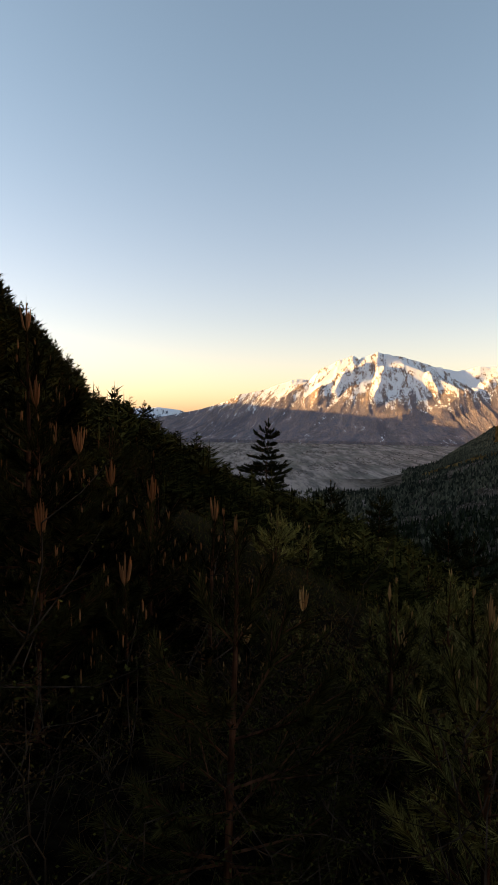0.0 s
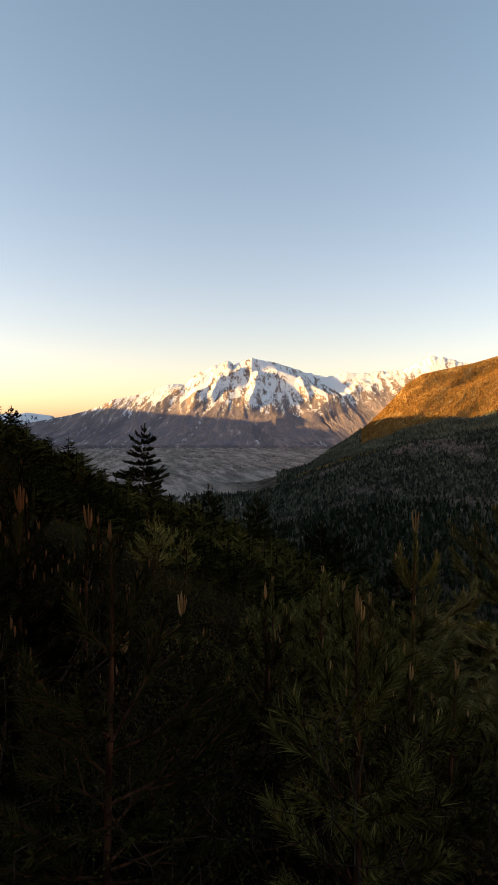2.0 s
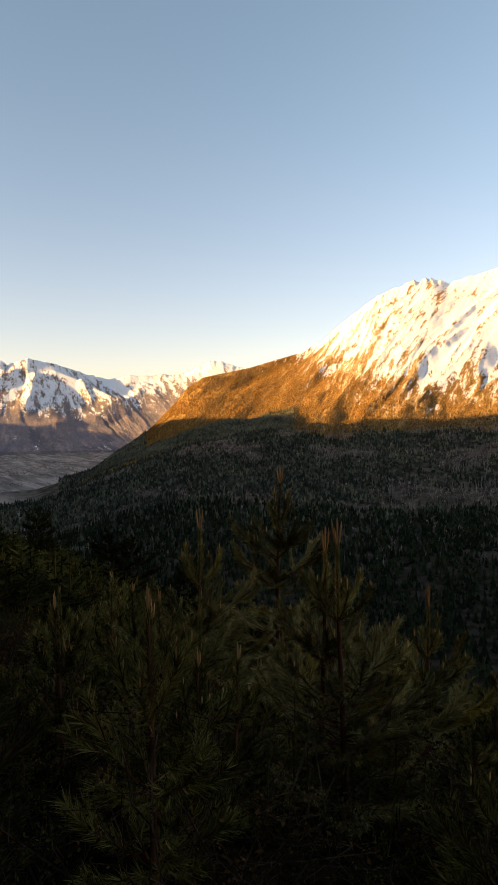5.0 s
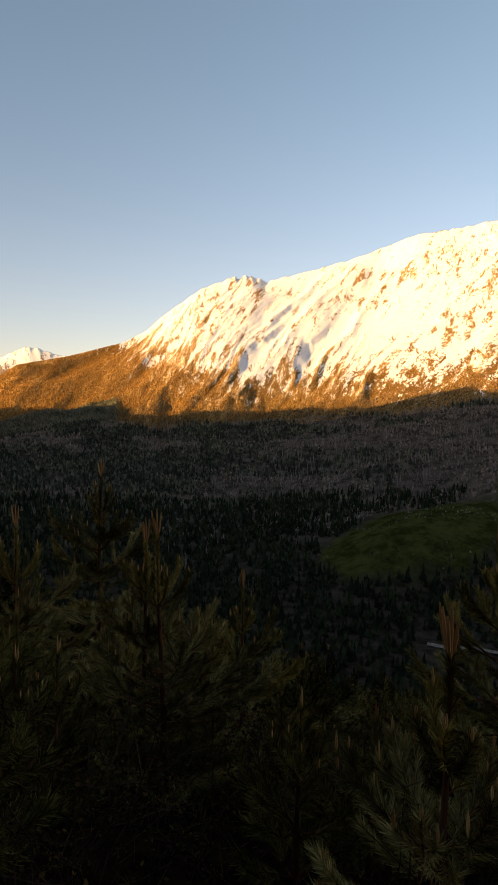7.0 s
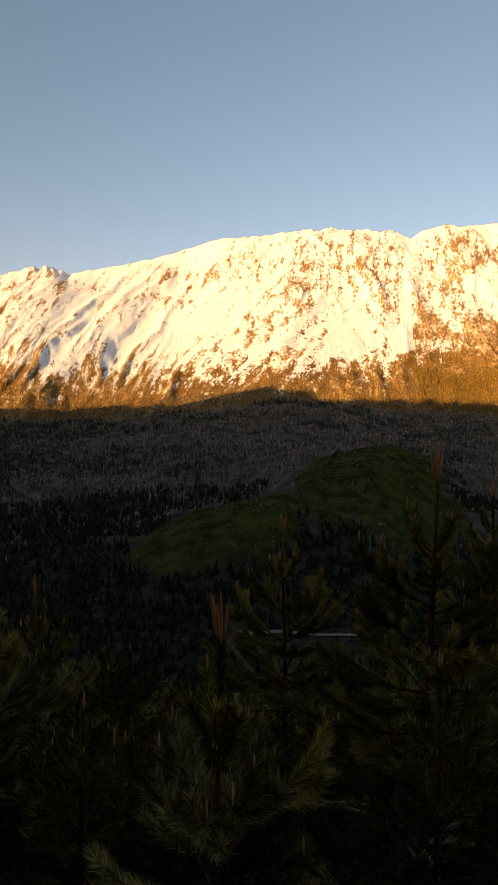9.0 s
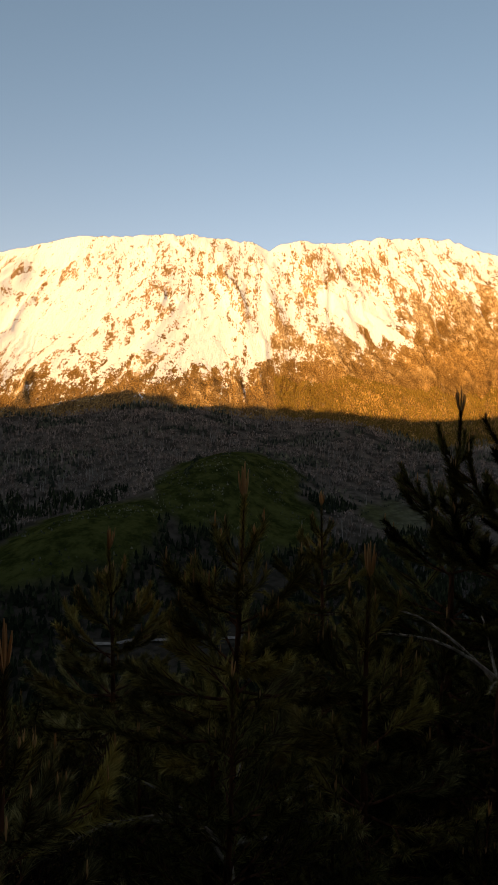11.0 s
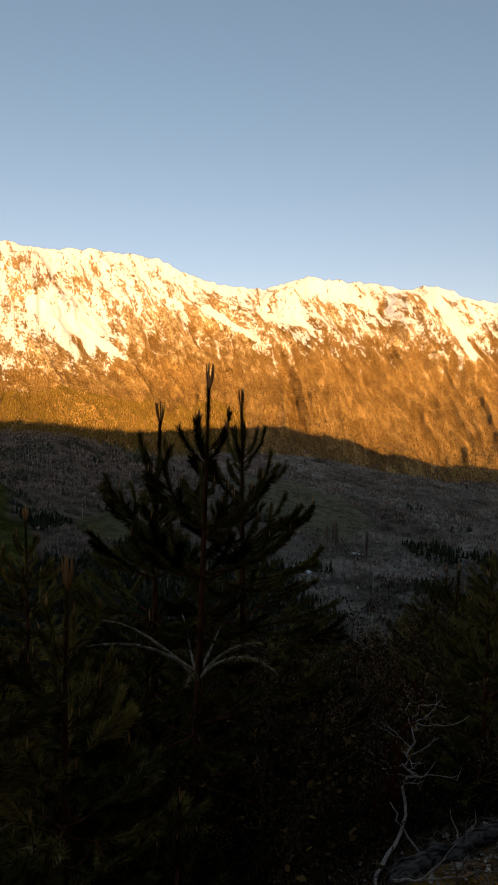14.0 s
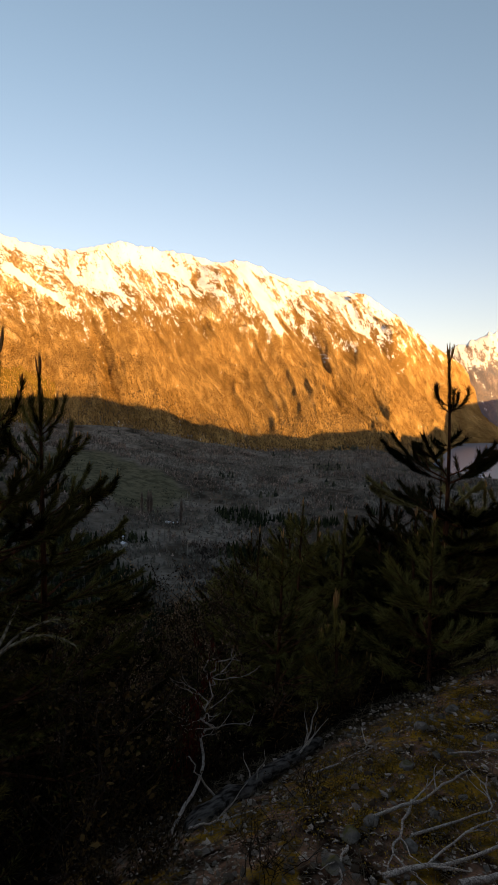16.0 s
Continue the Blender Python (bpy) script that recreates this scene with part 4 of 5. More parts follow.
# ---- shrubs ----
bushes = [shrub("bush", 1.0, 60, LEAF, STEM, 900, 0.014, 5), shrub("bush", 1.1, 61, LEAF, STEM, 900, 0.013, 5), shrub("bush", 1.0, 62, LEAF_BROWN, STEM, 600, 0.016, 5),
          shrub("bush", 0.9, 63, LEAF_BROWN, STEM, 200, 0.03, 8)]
names = ["dense dark-green shrub on the shaded slope", "dense dark-green shrub on the shaded slope", "brown small-leaved shrub among pines", "nearly leafless twiggy shrub"]
made = 0
for k in range(6000):
    if made >= 105:
        break
    yaw = picker.uniform(-150, 28)
    d = 3.1 + 26 * picker.random() ** (1.6 if made < 80 else 4)
    x, y = EYE[0] - math.sin(radians(yaw)) * d, EYE[1] + math.cos(radians(yaw)) * d
    if not free(x, y, 0.4 + 0.02 * d) or (x < 4.3 and y < -1.6) or d < 3.1:
        continue
    tall, d, yaw = room(x, y)
    h = min(tall * picker.uniform(0.6, 0.95), picker.uniform(0.6, 1.7) + (0.6 if yaw < -102 else 0))
    if h < 0.4:
        continue
    i = picker.choice((2, 2, 2, 3, 0)) if yaw < -104 else picker.choice((0, 0, 1, 1, 2, 3) if yaw < -30 or d > 8 else (0, 0, 1, 1, 2, 2))
    ob = copy_thing(bushes[i], Matrix.Translation((x, y, height_at(x, y) - 0.03)) @ Matrix.Rotation(picker.uniform(0, 6.28), 4, "Z"))
    ob.scale = (h * picker.uniform(0.9, 1.4), h * picker.uniform(0.9, 1.4), h)
    tagged(ob, names[i], "shrub", "shrubs on the hillside")
    placed.append((x, y))
    made += 1
# brown small-leaved bushes along the foot of the bank
RUSSET = plant_material("russet bush leaves", (0.060, 0.036, 0.022), (0.52, 0.320, 0.185), 0.4, 0.6)
russet = [shrub("brown_bush", 1.0, 65 + k, RUSSET, STEM, 1300, 0.016, 7) for k in range(2)]
made = 0
for k in range(900):
    if made >= 26:
        break
    yaw, d = picker.uniform(-130, -103), picker.uniform(4.8, 10)
    x, y = EYE[0] - math.sin(radians(yaw)) * d, EYE[1] + math.cos(radians(yaw)) * d
    tall, d, yaw = room(x, y)
    h = min(tall * picker.uniform(0.6, 0.85), 2.4)
    if h < 0.7 or x < 4.9 or not free(x, y, 0.3):
        continue
    ob = copy_thing(russet[made % 2], Matrix.Translation((x, y, height_at(x, y) - 0.03)) @ Matrix.Rotation(picker.uniform(0, 6.28), 4, "Z"))
    ob.scale = (h * 0.8, h * 0.8, h)
    tagged(ob, "russet small-leaved bush at the foot of the bank", "shrub", "brown bushes by the bank")
    placed.append((x, y))
    made += 1
# low pines and shrubs that close the ground beside the track
made = 0
for k in range(4000):
    if made >= 110:
        break
    yaw, d = picker.uniform(-100, 27), 2.3 + 5.5 * picker.random() ** 1.3
    x, y = EYE[0] - math.sin(radians(yaw)) * d, EYE[1] + math.cos(radians(yaw)) * d
    if not free(x, y, 0.26) or (-56 < yaw < -29 and d < 4.8):
        continue
    tall, d, yaw = room(x, y)
    h = min(tall, EYE[2] - d * math.tan(radians(20)) - height_at(x, y)) * picker.uniform(0.75, 1.0)
    h = min(h, picker.uniform(0.6, 1.3))
    if h < 0.3:
        continue
    m = Matrix.Translation((x, y, height_at(x, y) - 0.04)) @ Matrix.Rotation(picker.uniform(0, 6.28), 4, "Z")
    if made % 5 < 3 and d > 3.9:
        i = 0 if h < 0.9 else 1
        ob = copy_thing(kinds[i + (0 if -85 < yaw < -12 else 15)], m)
        ob.scale = (1.25 * h / heights[i], 1.25 * h / heights[i], h / heights[i])
        tagged(ob, "low bushy dark pine beside the track", "tree", "young pines on the hillside")
    else:
        brown = -52 < yaw < -21 and d > 5.0
        ob = copy_thing(russet[made % 2] if brown else bushes[made % 3], m)
        ob.scale = (h * 1.3, h * 1.3, h)
        tagged(ob, "brown small-leaved bush among young pines" if brown else names[made % 3], "shrub", "shrubs on the hillside")
    placed.append((x, y))
    made += 1
for ob in kinds + bushes + russet:
    for o in (*ob.children_recursive, ob):
        bpy.data.objects.remove(o)

# ---- single conifers farther along the slope ----
for x, y, h, seed, label in ((2.5, 66.0, 9.2, 81, "tall dark pine standing alone on the hillside"), (-18.6, 108.5, 5.4, 82, "small dark conifer on the skyline of the hill"),
                             (7.0, 46.0, 5.0, 83, "dark conifer on the shaded slope"), (13.5, 38.0, 5.4, 84, "dark conifer on the shaded slope"), (16.2, 41.0, 6.2, 85, "dark conifer on the shaded slope"),
                             (20.0, 40.0, 6.0, 86, "dark conifer on the shaded slope"), (12.0, 52.0, 6.0, 87, "dark conifer on the shaded slope")):
    ob = pine("conifer_tree", h, seed, 2, 1.5, reach=0.40, needle=0.30, thick=0.050, dense=60 if seed < 83 else 40, candle=0.2, low_bare=0.04, leaves=DARK_NEEDLE, pale_share=0.0)
    ob.location = (x, y, height_at(x, y) - 0.1)
    tagged(ob, label, "tree")


# ---- woods that nobody could count ----
def spire(rng, tiers, sides):
    """A small uneven conifer of ragged tiers, one high."""
    g = Geo()
    for k in range(tiers):
        z0, z1 = 0.08 + 0.8 * k / tiers, min(1.0, 0.08 + 0.8 * k / tiers + 1.25 / tiers)
        r = 0.24 * (1 - 0.8 * k / tiers)
        a = np.arange(sides) * 2 * np.pi / sides + rng.random() * 6
        rr = r * (0.65 + 0.6 * rng.random(sides))
        ring = np.stack([rr * np.cos(a), rr * np.sin(a), z0 + 0.06 * rng.normal(size=sides)], -1)
        g.add(np.vstack([ring, [[0.02 * rng.normal(), 0.02 * rng.normal(), z1]]]), [[m, (m + 1) % sides, sides] for m in range(sides)])
    return np.concatenate(g.v), np.concatenate(g.f)


def tuft_pine(rng):
    """A small ragged pine of upswept slivers round a stem, one high."""
    g = Geo()
    for k in range(46):
        a, z = rng.random() * 6.28, rng.uniform(0.03, 0.9) ** 1.15
        r = (0.30 * (1 - z) + 0.05) * rng.uniform(0.5, 1.3)
        b = np.array([0.25 * r * math.cos(a), 0.25 * r * math.sin(a), z])
        w = np.array([-math.sin(a), math.cos(a), 0.4 * rng.normal()]) * rng.uniform(0.10, 0.22) * (r + 0.03)
        g.add([b - w, b + w, b + [r * math.cos(a), r * math.sin(a), r * rng.uniform(0.1, 0.9)]], [[0, 1, 2]])
    g.add([[-0.02, 0, 0.4], [0.02, 0, 0.4], [0, 0.02, 0.4], [0, 0, 1.0]], [[0, 1, 3], [1, 2, 3], [2, 0, 3]])
    return np.concatenate(g.v), np.concatenate(g.f)


def puff(rng):
    """A rounded bare crown of leaning slivers on a stem."""
    g = Geo()
    for k in range(11):
        a, z = rng.random() * 6.28, rng.uniform(0.08, 0.66)
        r, up = rng.uniform(0.04, 0.22), rng.uniform(0.2, 0.45)
        b = np.array([0.05 * math.cos(a), 0.05 * math.sin(a), z])
        w = np.array([-math.sin(a), math.cos(a), 0]) * rng.uniform(0.04, 0.085)
        g.add([b - w, b + w, b + [r * math.cos(a), r * math.sin(a), up]], [[0, 1, 2]])
    g.add([[-0.02, 0, 0], [0.02, 0, 0], [0, 0.02, 0], [0, 0, 0.8]], [[0, 1, 3], [1, 2, 3], [2, 0, 3]])
    return np.concatenate(g.v), np.concatenate(g.f)


def snag(rng):
    g = Geo()
    g.add([[-0.045, -0.03, 0], [0.045, -0.03, 0], [0, 0.05, 0], [0.01 * rng.normal(), 0, 1]], [[0, 1, 3], [1, 2, 3], [2, 0, 3]])
    for k in range(4):
        a, z = rng.random() * 6.28, rng.uniform(0.4, 0.85)
        g.add([[0, 0, z - 0.05], [0, 0, z + 0.05], [0.13 * math.cos(a), 0.13 * math.sin(a), z + 0.1]], [[0, 1, 2]])
    return np.concatenate(g.v), np.concatenate(g.f)


def woods(name, label, material, x, y, shape, low, high, seed, sink=0.3, ground=None, width=1.0):
    rng = np.random.default_rng(seed)
    g = Geo()
    z = (ground or ground_height)(x, y)
    lots = rng.integers(0, 5, len(x))
    for k in range(5):
        m = lots == k
        v, f = shape(rng)
        h = rng.uniform(low, high, m.sum()) * (0.8 + 0.4 * rng.random(m.sum()))
        g.scatter(v, f, np.stack([x[m], y[m], z[m] - sink], -1), rng.random(m.sum()) * 6.28, h * width * rng.uniform(0.8, 1.3, m.sum()), h)
    return tagged(new(name, g.mesh(name, material)), label, "trees", kind="stuff")


rng = np.random.default_rng(11)


def polar_spots(n, yaw0, yaw1, r0, r1, power=0.5):
    a, u = np.radians(rng.uniform(yaw0, yaw1, n)), rng.random(n)
    r = r0 + (r1 - r0) * u ** power
    return -np.sin(a) * r, np.cos(a) * r, np.degrees(a), r


def in_field(x, y):
    return meadow(x, y) < 0


# hillside beyond the near scrub
x, y, a, r = polar_spots(4200, -150, 27, 34, 330, 0.8)
x2, y2, a2, r2 = polar_spots(4000, -22, 27, 26, 135, 0.75)
x, y, a, r = (np.concatenate(q) for q in ((x, x2), (y, y2), (a, a2), (r, r2)))
cap = EYE[2] + r * np.tan(np.radians(table(LIMIT, a))) - ground_height(x, y)
keep = (ground_height(x, y) > VALLEY + 2) & (cap > np.where(r < 34, 1.8, 0.5))
x, y = x[keep], y[keep]
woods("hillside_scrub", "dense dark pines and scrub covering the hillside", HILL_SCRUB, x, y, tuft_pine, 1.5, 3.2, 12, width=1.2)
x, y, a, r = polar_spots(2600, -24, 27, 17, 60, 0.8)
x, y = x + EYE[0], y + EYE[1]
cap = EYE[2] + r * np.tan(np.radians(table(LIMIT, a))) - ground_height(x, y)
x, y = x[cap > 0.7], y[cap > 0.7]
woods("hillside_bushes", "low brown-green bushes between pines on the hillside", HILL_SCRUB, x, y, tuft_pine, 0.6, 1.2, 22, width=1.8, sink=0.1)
# taller pines along the skyline of the hill
x, y, a, r = polar_spots(760, 11, 27, 55, 150, 0.8)
woods("skyline_pines", "ragged dark pines along the crest of the hill", DARK_NEEDLE, x, y, tuft_pine, 2.2, 5.8, 25, width=0.95)
# undergrowth between the young pines
def tangle(rng):
    """Fine upright leaves and stalks in a low clump, one high."""
    g = Geo()
    n = 32
    a, z, r = rng.random(n) * 6.28, rng.uniform(0.05, 0.7, n), rng.uniform(0.1, 0.5, n)
    b = np.stack([r * np.cos(a), r * np.sin(a), z], -1)
    d = rng.normal(size=(n, 3)) * 0.09 + [0, 0, 0.10]
    w = np.cross(d, rng.normal(size=(n, 3)))
    w *= (0.010 / np.linalg.norm(w, axis=1))[:, None]
    g.add(np.stack([b - w, b + w, b + d], 1).reshape(-1, 3), np.arange(3 * n).reshape(-1, 3))
    return np.concatenate(g.v), np.concatenate(g.f)


x, y, a, r = polar_spots(5400, -150, 30, 4.0, 26, 0.8)
x, y = x + EYE[0], y + EYE[1]
cap = EYE[2] + r * np.tan(np.radians(table(LIMIT, a))) - ground_height(x, y)
keep = (cap > 0.35) & ~((x < 4.7) & (y < -1.2))
half = rng.random(len(x)) < 0.6
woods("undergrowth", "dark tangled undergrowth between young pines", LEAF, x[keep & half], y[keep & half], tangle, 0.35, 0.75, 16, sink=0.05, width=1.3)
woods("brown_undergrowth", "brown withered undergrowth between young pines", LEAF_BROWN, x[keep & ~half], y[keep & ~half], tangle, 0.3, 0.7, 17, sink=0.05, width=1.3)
# stalks and dead grass of the nearest ground
n = 15000
x, y, a, r = polar_spots(n, -125, 32, 2.2, 7.5, 0.7)
x, y = x + EYE[0], y + EYE[1]
keep = ~((x < 4.7) & (y < -1.0))
x, y = x[keep], y[keep]
n = len(x)
p = np.stack([x, y, ground_height(x, y) - 0.01], -1)
d = rng.normal(size=(n, 3)) * [0.6, 0.6, 0.3] + [0, 0, 0.7]
d *= (rng.uniform(0.06, 0.30, n) / np.linalg.norm(d, axis=1))[:, None]
w = np.cross(d, rng.normal(size=(n, 3)))
w *= (rng.uniform(0.0015, 0.004, n) / (np.linalg.norm(w, axis=1) + 1e-9))[:, None]
g = Geo()
g.add(np.stack([p - w, p + w, p + d], 1).reshape(-1, 3), np.arange(3 * n).reshape(-1, 3))
tagged(new("ground_cover", g.mesh("ground_cover", LEAF_BROWN)), "dead grass and stalks under the young pines", "grass", kind="stuff")
# trees and hedges on the far plain
x, y, a, r = polar_spots(9000, -18, 14, 1650, 3950, 0.9)
keep = (fbm(x / 130, y / 220, 4, 44) > 0.06) & (ground_height(x, y) < VALLEY + 4)
woods("plain_trees", "scattered dark trees and hedges on the valley plain", BROWNWOOD, x[keep], y[keep], lambda g: spire(g, 2, 4), 2, 4, 18, width=3.5)
# conifer woods of the valley floor and lower slopes
FOREST_DARK = plant_material("dense dark conifers", (0.010, 0.014, 0.008), (0.070, 0.074, 0.036), 40)


ROAD = [(478, 222), (483, 205), (494, 184), (505, 162), (518, 130), (530, 98)]


def off_road(x, y):
    """True beyond the cleared verge of the valley road; wider on the side of the hill."""
    px, py = (np.interp(np.linspace(0, 5, 60), range(6), [p[k] for p in ROAD]) for k in (0, 1))
    far = np.full(x.shape, 1e9)
    for k in range(60):
        for back in (0, 14, 28, 42):
            s = 1 - back / math.hypot(px[k], py[k])
            far = np.minimum(far, np.hypot(x - px[k] * s, y - py[k] * s))
    return far > 11


def leaning(a, r):
    """How much the woods lean to conifers: dense near the foot of the hill and under the spur."""
    return 0.35 * smoothstep(-70, -30, a) - 0.15 * smoothstep(-90, -110, a) + 0.25 * smoothstep(800, 500, r)


x, y, a, r = polar_spots(19000, -146, 4, 330, 1020, 0.6)
clump = fbm(x / 110, y / 110, 3, 31) + leaning(a, r)
keep = ~in_field(x, y) & ((a < -20) | (ground_height(x, y) > VALLEY - 1)) & (clump > -0.16 - 0.30 * smoothstep(-75, -60, a) + 0.30 * smoothstep(760, 900, r) * smoothstep(-66, -80, a)) & off_road(x, y)
woods("near_conifer_wood", "dense dark conifer forest at the foot of the hill", FOREST_DARK, x[keep], y[keep], lambda g: spire(g, 3, 5), 9, 16, 20, width=0.95)
x, y, a, r = polar_spots(32000, -146, 4, 780, 2000, 0.62)
x2, y2, a2, r2 = polar_spots(8000, -46, -6, 800, 1900, 0.66)
x, y, a, r = (np.concatenate(q) for q in ((x, x2), (y, y2), (a, a2), (r, r2)))
clump = fbm(x / 110, y / 110, 3, 31) + leaning(a, r)
keep = ~in_field(x, y) & ((a < -20) | (ground_height(x, y) > VALLEY - 1)) & (clump > 0.02 + 0.20 * smoothstep(-60, -80, a) + 0.12 * smoothstep(-95, -105, a)) & ((r < 1500) | (a < -14))
woods("conifer_wood", "dark green conifer forest in the shaded valley", FOREST, x[keep], y[keep], lambda g: spire(g, 2, 5), 7, 15, 13, width=1.2)
# low grey-green thicket of the open valley
THICKET = plant_material("grey-green valley thicket", (0.090, 0.081, 0.066), (0.29, 0.252, 0.208), 45)
x, y, a, r = polar_spots(27000, -147, -92, 300, 1750, 0.6)
keep = ~in_field(x, y) & (fbm(x / 60, y / 60, 3, 78) > -0.16) & off_road(x, y) & (r < 300 + 1450 * smoothstep(-90, -101, a))
woods("valley_thicket", "low grey-green thicket covering the open valley floor", THICKET, x[keep], y[keep], lambda g: spire(g, 2, 4), 2.5, 6.0, 24, width=1.7)
# bare brown woods
x, y, a, r = polar_spots(46000, -146, -14, 760, 2150, 0.62)
clump = fbm(x / 110, y / 110, 3, 31) + leaning(a, r)
keep = ~in_field(x, y) & (clump < 0.12) & ((a > -104) | (fbm(x / 70, y / 70, 3, 77) > 0.0))
woods("bare_wood", "leafless brown woods on the shaded lower slopes", BROWNWOOD, x[keep], y[keep], puff, 5, 11, 14, width=1.6)
x, y, a, r = polar_spots(20000, -142, -35, 650, 2150, 0.6)
keep = ~in_field(x, y) & (fbm(x / 120, y / 120, 4, 37) > 0.13 + 0.15 * smoothstep(-95, -110, a))
woods("dead_trees", "pale grey dead trees standing in the forest", SNAG, x[keep], y[keep], snag, 6, 20, 15)


def slope_woods(name, label, material, mesh, n, yaw0, yaw1, u0, u1, shape, low, high, seed, cut=0.0):
    """Woods on a mountain's face."""
    g = np.random.default_rng(seed)
    X, Y, Z, A, U = SLOPES[mesh]
    i, j = np.nonzero((A > yaw0) & (A < yaw1) & (U > u0) & (U < u1))
    k = g.integers(0, len(i), n)
    i, j, w, v = i[k], j[k], g.random(n), g.random(n)
    i2, j2 = np.minimum(i + 1, X.shape[0] - 1), np.minimum(j + 1, X.shape[1] - 1)
    at = [(M[i, j] * (1 - w) + M[i2, j] * w) * (1 - v) + (M[i, j2] * (1 - w) + M[i2, j2] * w) * v for M in (X, Y, Z)]
    keep = fbm(at[0] / 130, at[1] / 130, 3, seed) > cut
    rise = np.degrees(np.arctan2(at[2] - 2, np.hypot(at[0], at[1])))
    keep &= rise < table(SNOWLINE, np.degrees(np.arctan2(-at[0], at[1]))) + 0.4 * g.normal(size=n) - 1.3
    return woods(name, label, material, at[0][keep], at[1][keep], shape, low, high, seed, 1.0, lambda a, b: at[2][keep])


slope_woods("slope_wood", "brown-green forest on the sunlit spur", SLOPEWOOD, "mountain_range", 26000, -46, -20, -0.05, 0.98, lambda g: spire(g, 1, 4), 4, 8, 51, -0.5)
slope_woods("slope_scrub", "rusty brown scrub on the sunlit lower slopes", SLOPEWOOD, "mountain_range", 34000, -142, -42, -0.05, 0.36, lambda g: spire(g, 1, 4), 3, 6.5, 52, -0.3)
slope_woods("spur_wood", "dark conifer forest on the shaded foot of the spur", FOREST, "mountain_range", 20000, -22, -9, -0.05, 1.04, lambda g: spire(g, 2, 5), 7, 12, 53, -2.0)
slope_woods("lower_spur_wood", "dark conifer forest below the sunlit spur", FOREST, "mountain_range", 14000, -36, -21, -0.05, 0.22, lambda g: spire(g, 2, 5), 6, 11, 56, -2.0)

FOOTWOOD = plant_material("brown-grey foot woods", (0.060, 0.040, 0.022), (0.24, 0.160, 0.092), 45)
# low scrub on the cleared knolls
x, y, a, r = polar_spots(16000, -120, -35, 560, 1300, 0.6)
keep = (meadow(x, y) < 0.05) & (fbm(x / 45, y / 45, 3, 63) > 0.0)
woods("knoll_scrub", "low dark green scrub on the cleared knolls", FOREST, x[keep], y[keep], lambda g: spire(g, 1, 4), 1.2, 3.2, 19, width=2.0)
slope_woods("foot_wood", "brown-grey woods along the shaded foot of the range", FOOTWOOD, "mountain_range", 15000, -141, -28, -0.06, 0.12, lambda g: spire(g, 1, 4), 4, 8, 54, -0.6)
# dark hedge that winds up the larger knoll
a, r = np.radians(np.interp(np.linspace(0, 4, 150), range(5), (-76, -75.2, -75.0, -74.2, -73.7))), np.linspace(1290, 950, 150)
x, y = -np.sin(a) * r + 2 * rng.normal(size=150), np.cos(a) * r + 2 * rng.normal(size=150)
woods("hedge", "dark hedge winding up a green knoll", FOREST_DARK, x, y, lambda g: spire(g, 1, 4), 3, 6, 21, width=2.0)
OLIVE = plant_material("olive pine plantation", (0.090, 0.057, 0.011), (0.22, 0.138, 0.030), 40)
slope_woods("pine_plantation", "olive green pine plantation on the sunlit lower slope", OLIVE, "mountain_range", 15000, -106, -82, -0.05, 0.15, lambda g: spire(g, 2, 4), 6, 10, 55, -0.5)
# bare woods round the houses of the valley floor
x, y, a, r = polar_spots(11000, -146, -86, 330, 820, 0.6)
keep = ~in_field(x, y) & (fbm(x / 90, y / 90, 3, 87) > -0.12) & off_road(x, y)
woods("low_bare_wood", "leafless purplish woods on the valley floor", BROWNWOOD, x[keep], y[keep], puff, 3.5, 7.5, 26, width=1.7)
# low heath bushes of the open valley floor
x, y, a, r = polar_spots(15000, -146, -94, 700, 1900, 0.6)
keep = ~in_field(x, y) & (fbm(x / 60, y / 60, 3, 83) > -0.1)
woods("heath_bushes", "low brown heath bushes on the open valley floor", BROWNWOOD, x[keep], y[keep], lambda g: spire(g, 1, 4), 1.5, 4.5, 23, width=1.6)


# ---- the stony bank beside the track ----
def bent_stick(rng, ends, thick, wiggle, forks=2):
    """A weathered stick through the given places, with short forks."""
    g = Geo()
    pts = np.array(ends, float)
    t = np.linspace(0, len(pts) - 1, 12)
    path = np.stack([np.interp(t, np.arange(len(pts)), pts[:, k]) for k in range(3)], -1)
    path += wiggle * np.cumsum(rng.normal(size=path.shape), 0) * [1, 1, 0.4] * np.sin(np.linspace(0, np.pi, 12))[:, None]
    path[:, 2] += thick
    g.tube(path, thick * np.interp(np.linspace(0, 1, 12), [0, 1], [1.0, 0.45]) * rng.uniform(0.85, 1.15, 12), 6)
    for k in range(forks):
        i = int(rng.integers(4, 11))
        d = (path[i] - path[i - 1]) / np.linalg.norm(path[i] - path[i - 1])
        side = np.cross(d, [0, 0, 1]) * rng.choice([-1, 1])
        step = np.linspace(0, 1, 5)[:, None]
        reach = rng.uniform(0.12, 0.35)
        fork = path[i] + reach * step * (0.8 * d + 0.5 * side) + [0, 0, 0.035] * step ** 2 + 0.01 * rng.normal(size=(5, 3)) * step
        g.tube(fork, thick * 0.5 * (1.1 - 0.8 * step[:, 0]), 5)
    return g


def on_bank(points):
    return [(x, y, height_at(x, y) + up) for x, y, up in points]


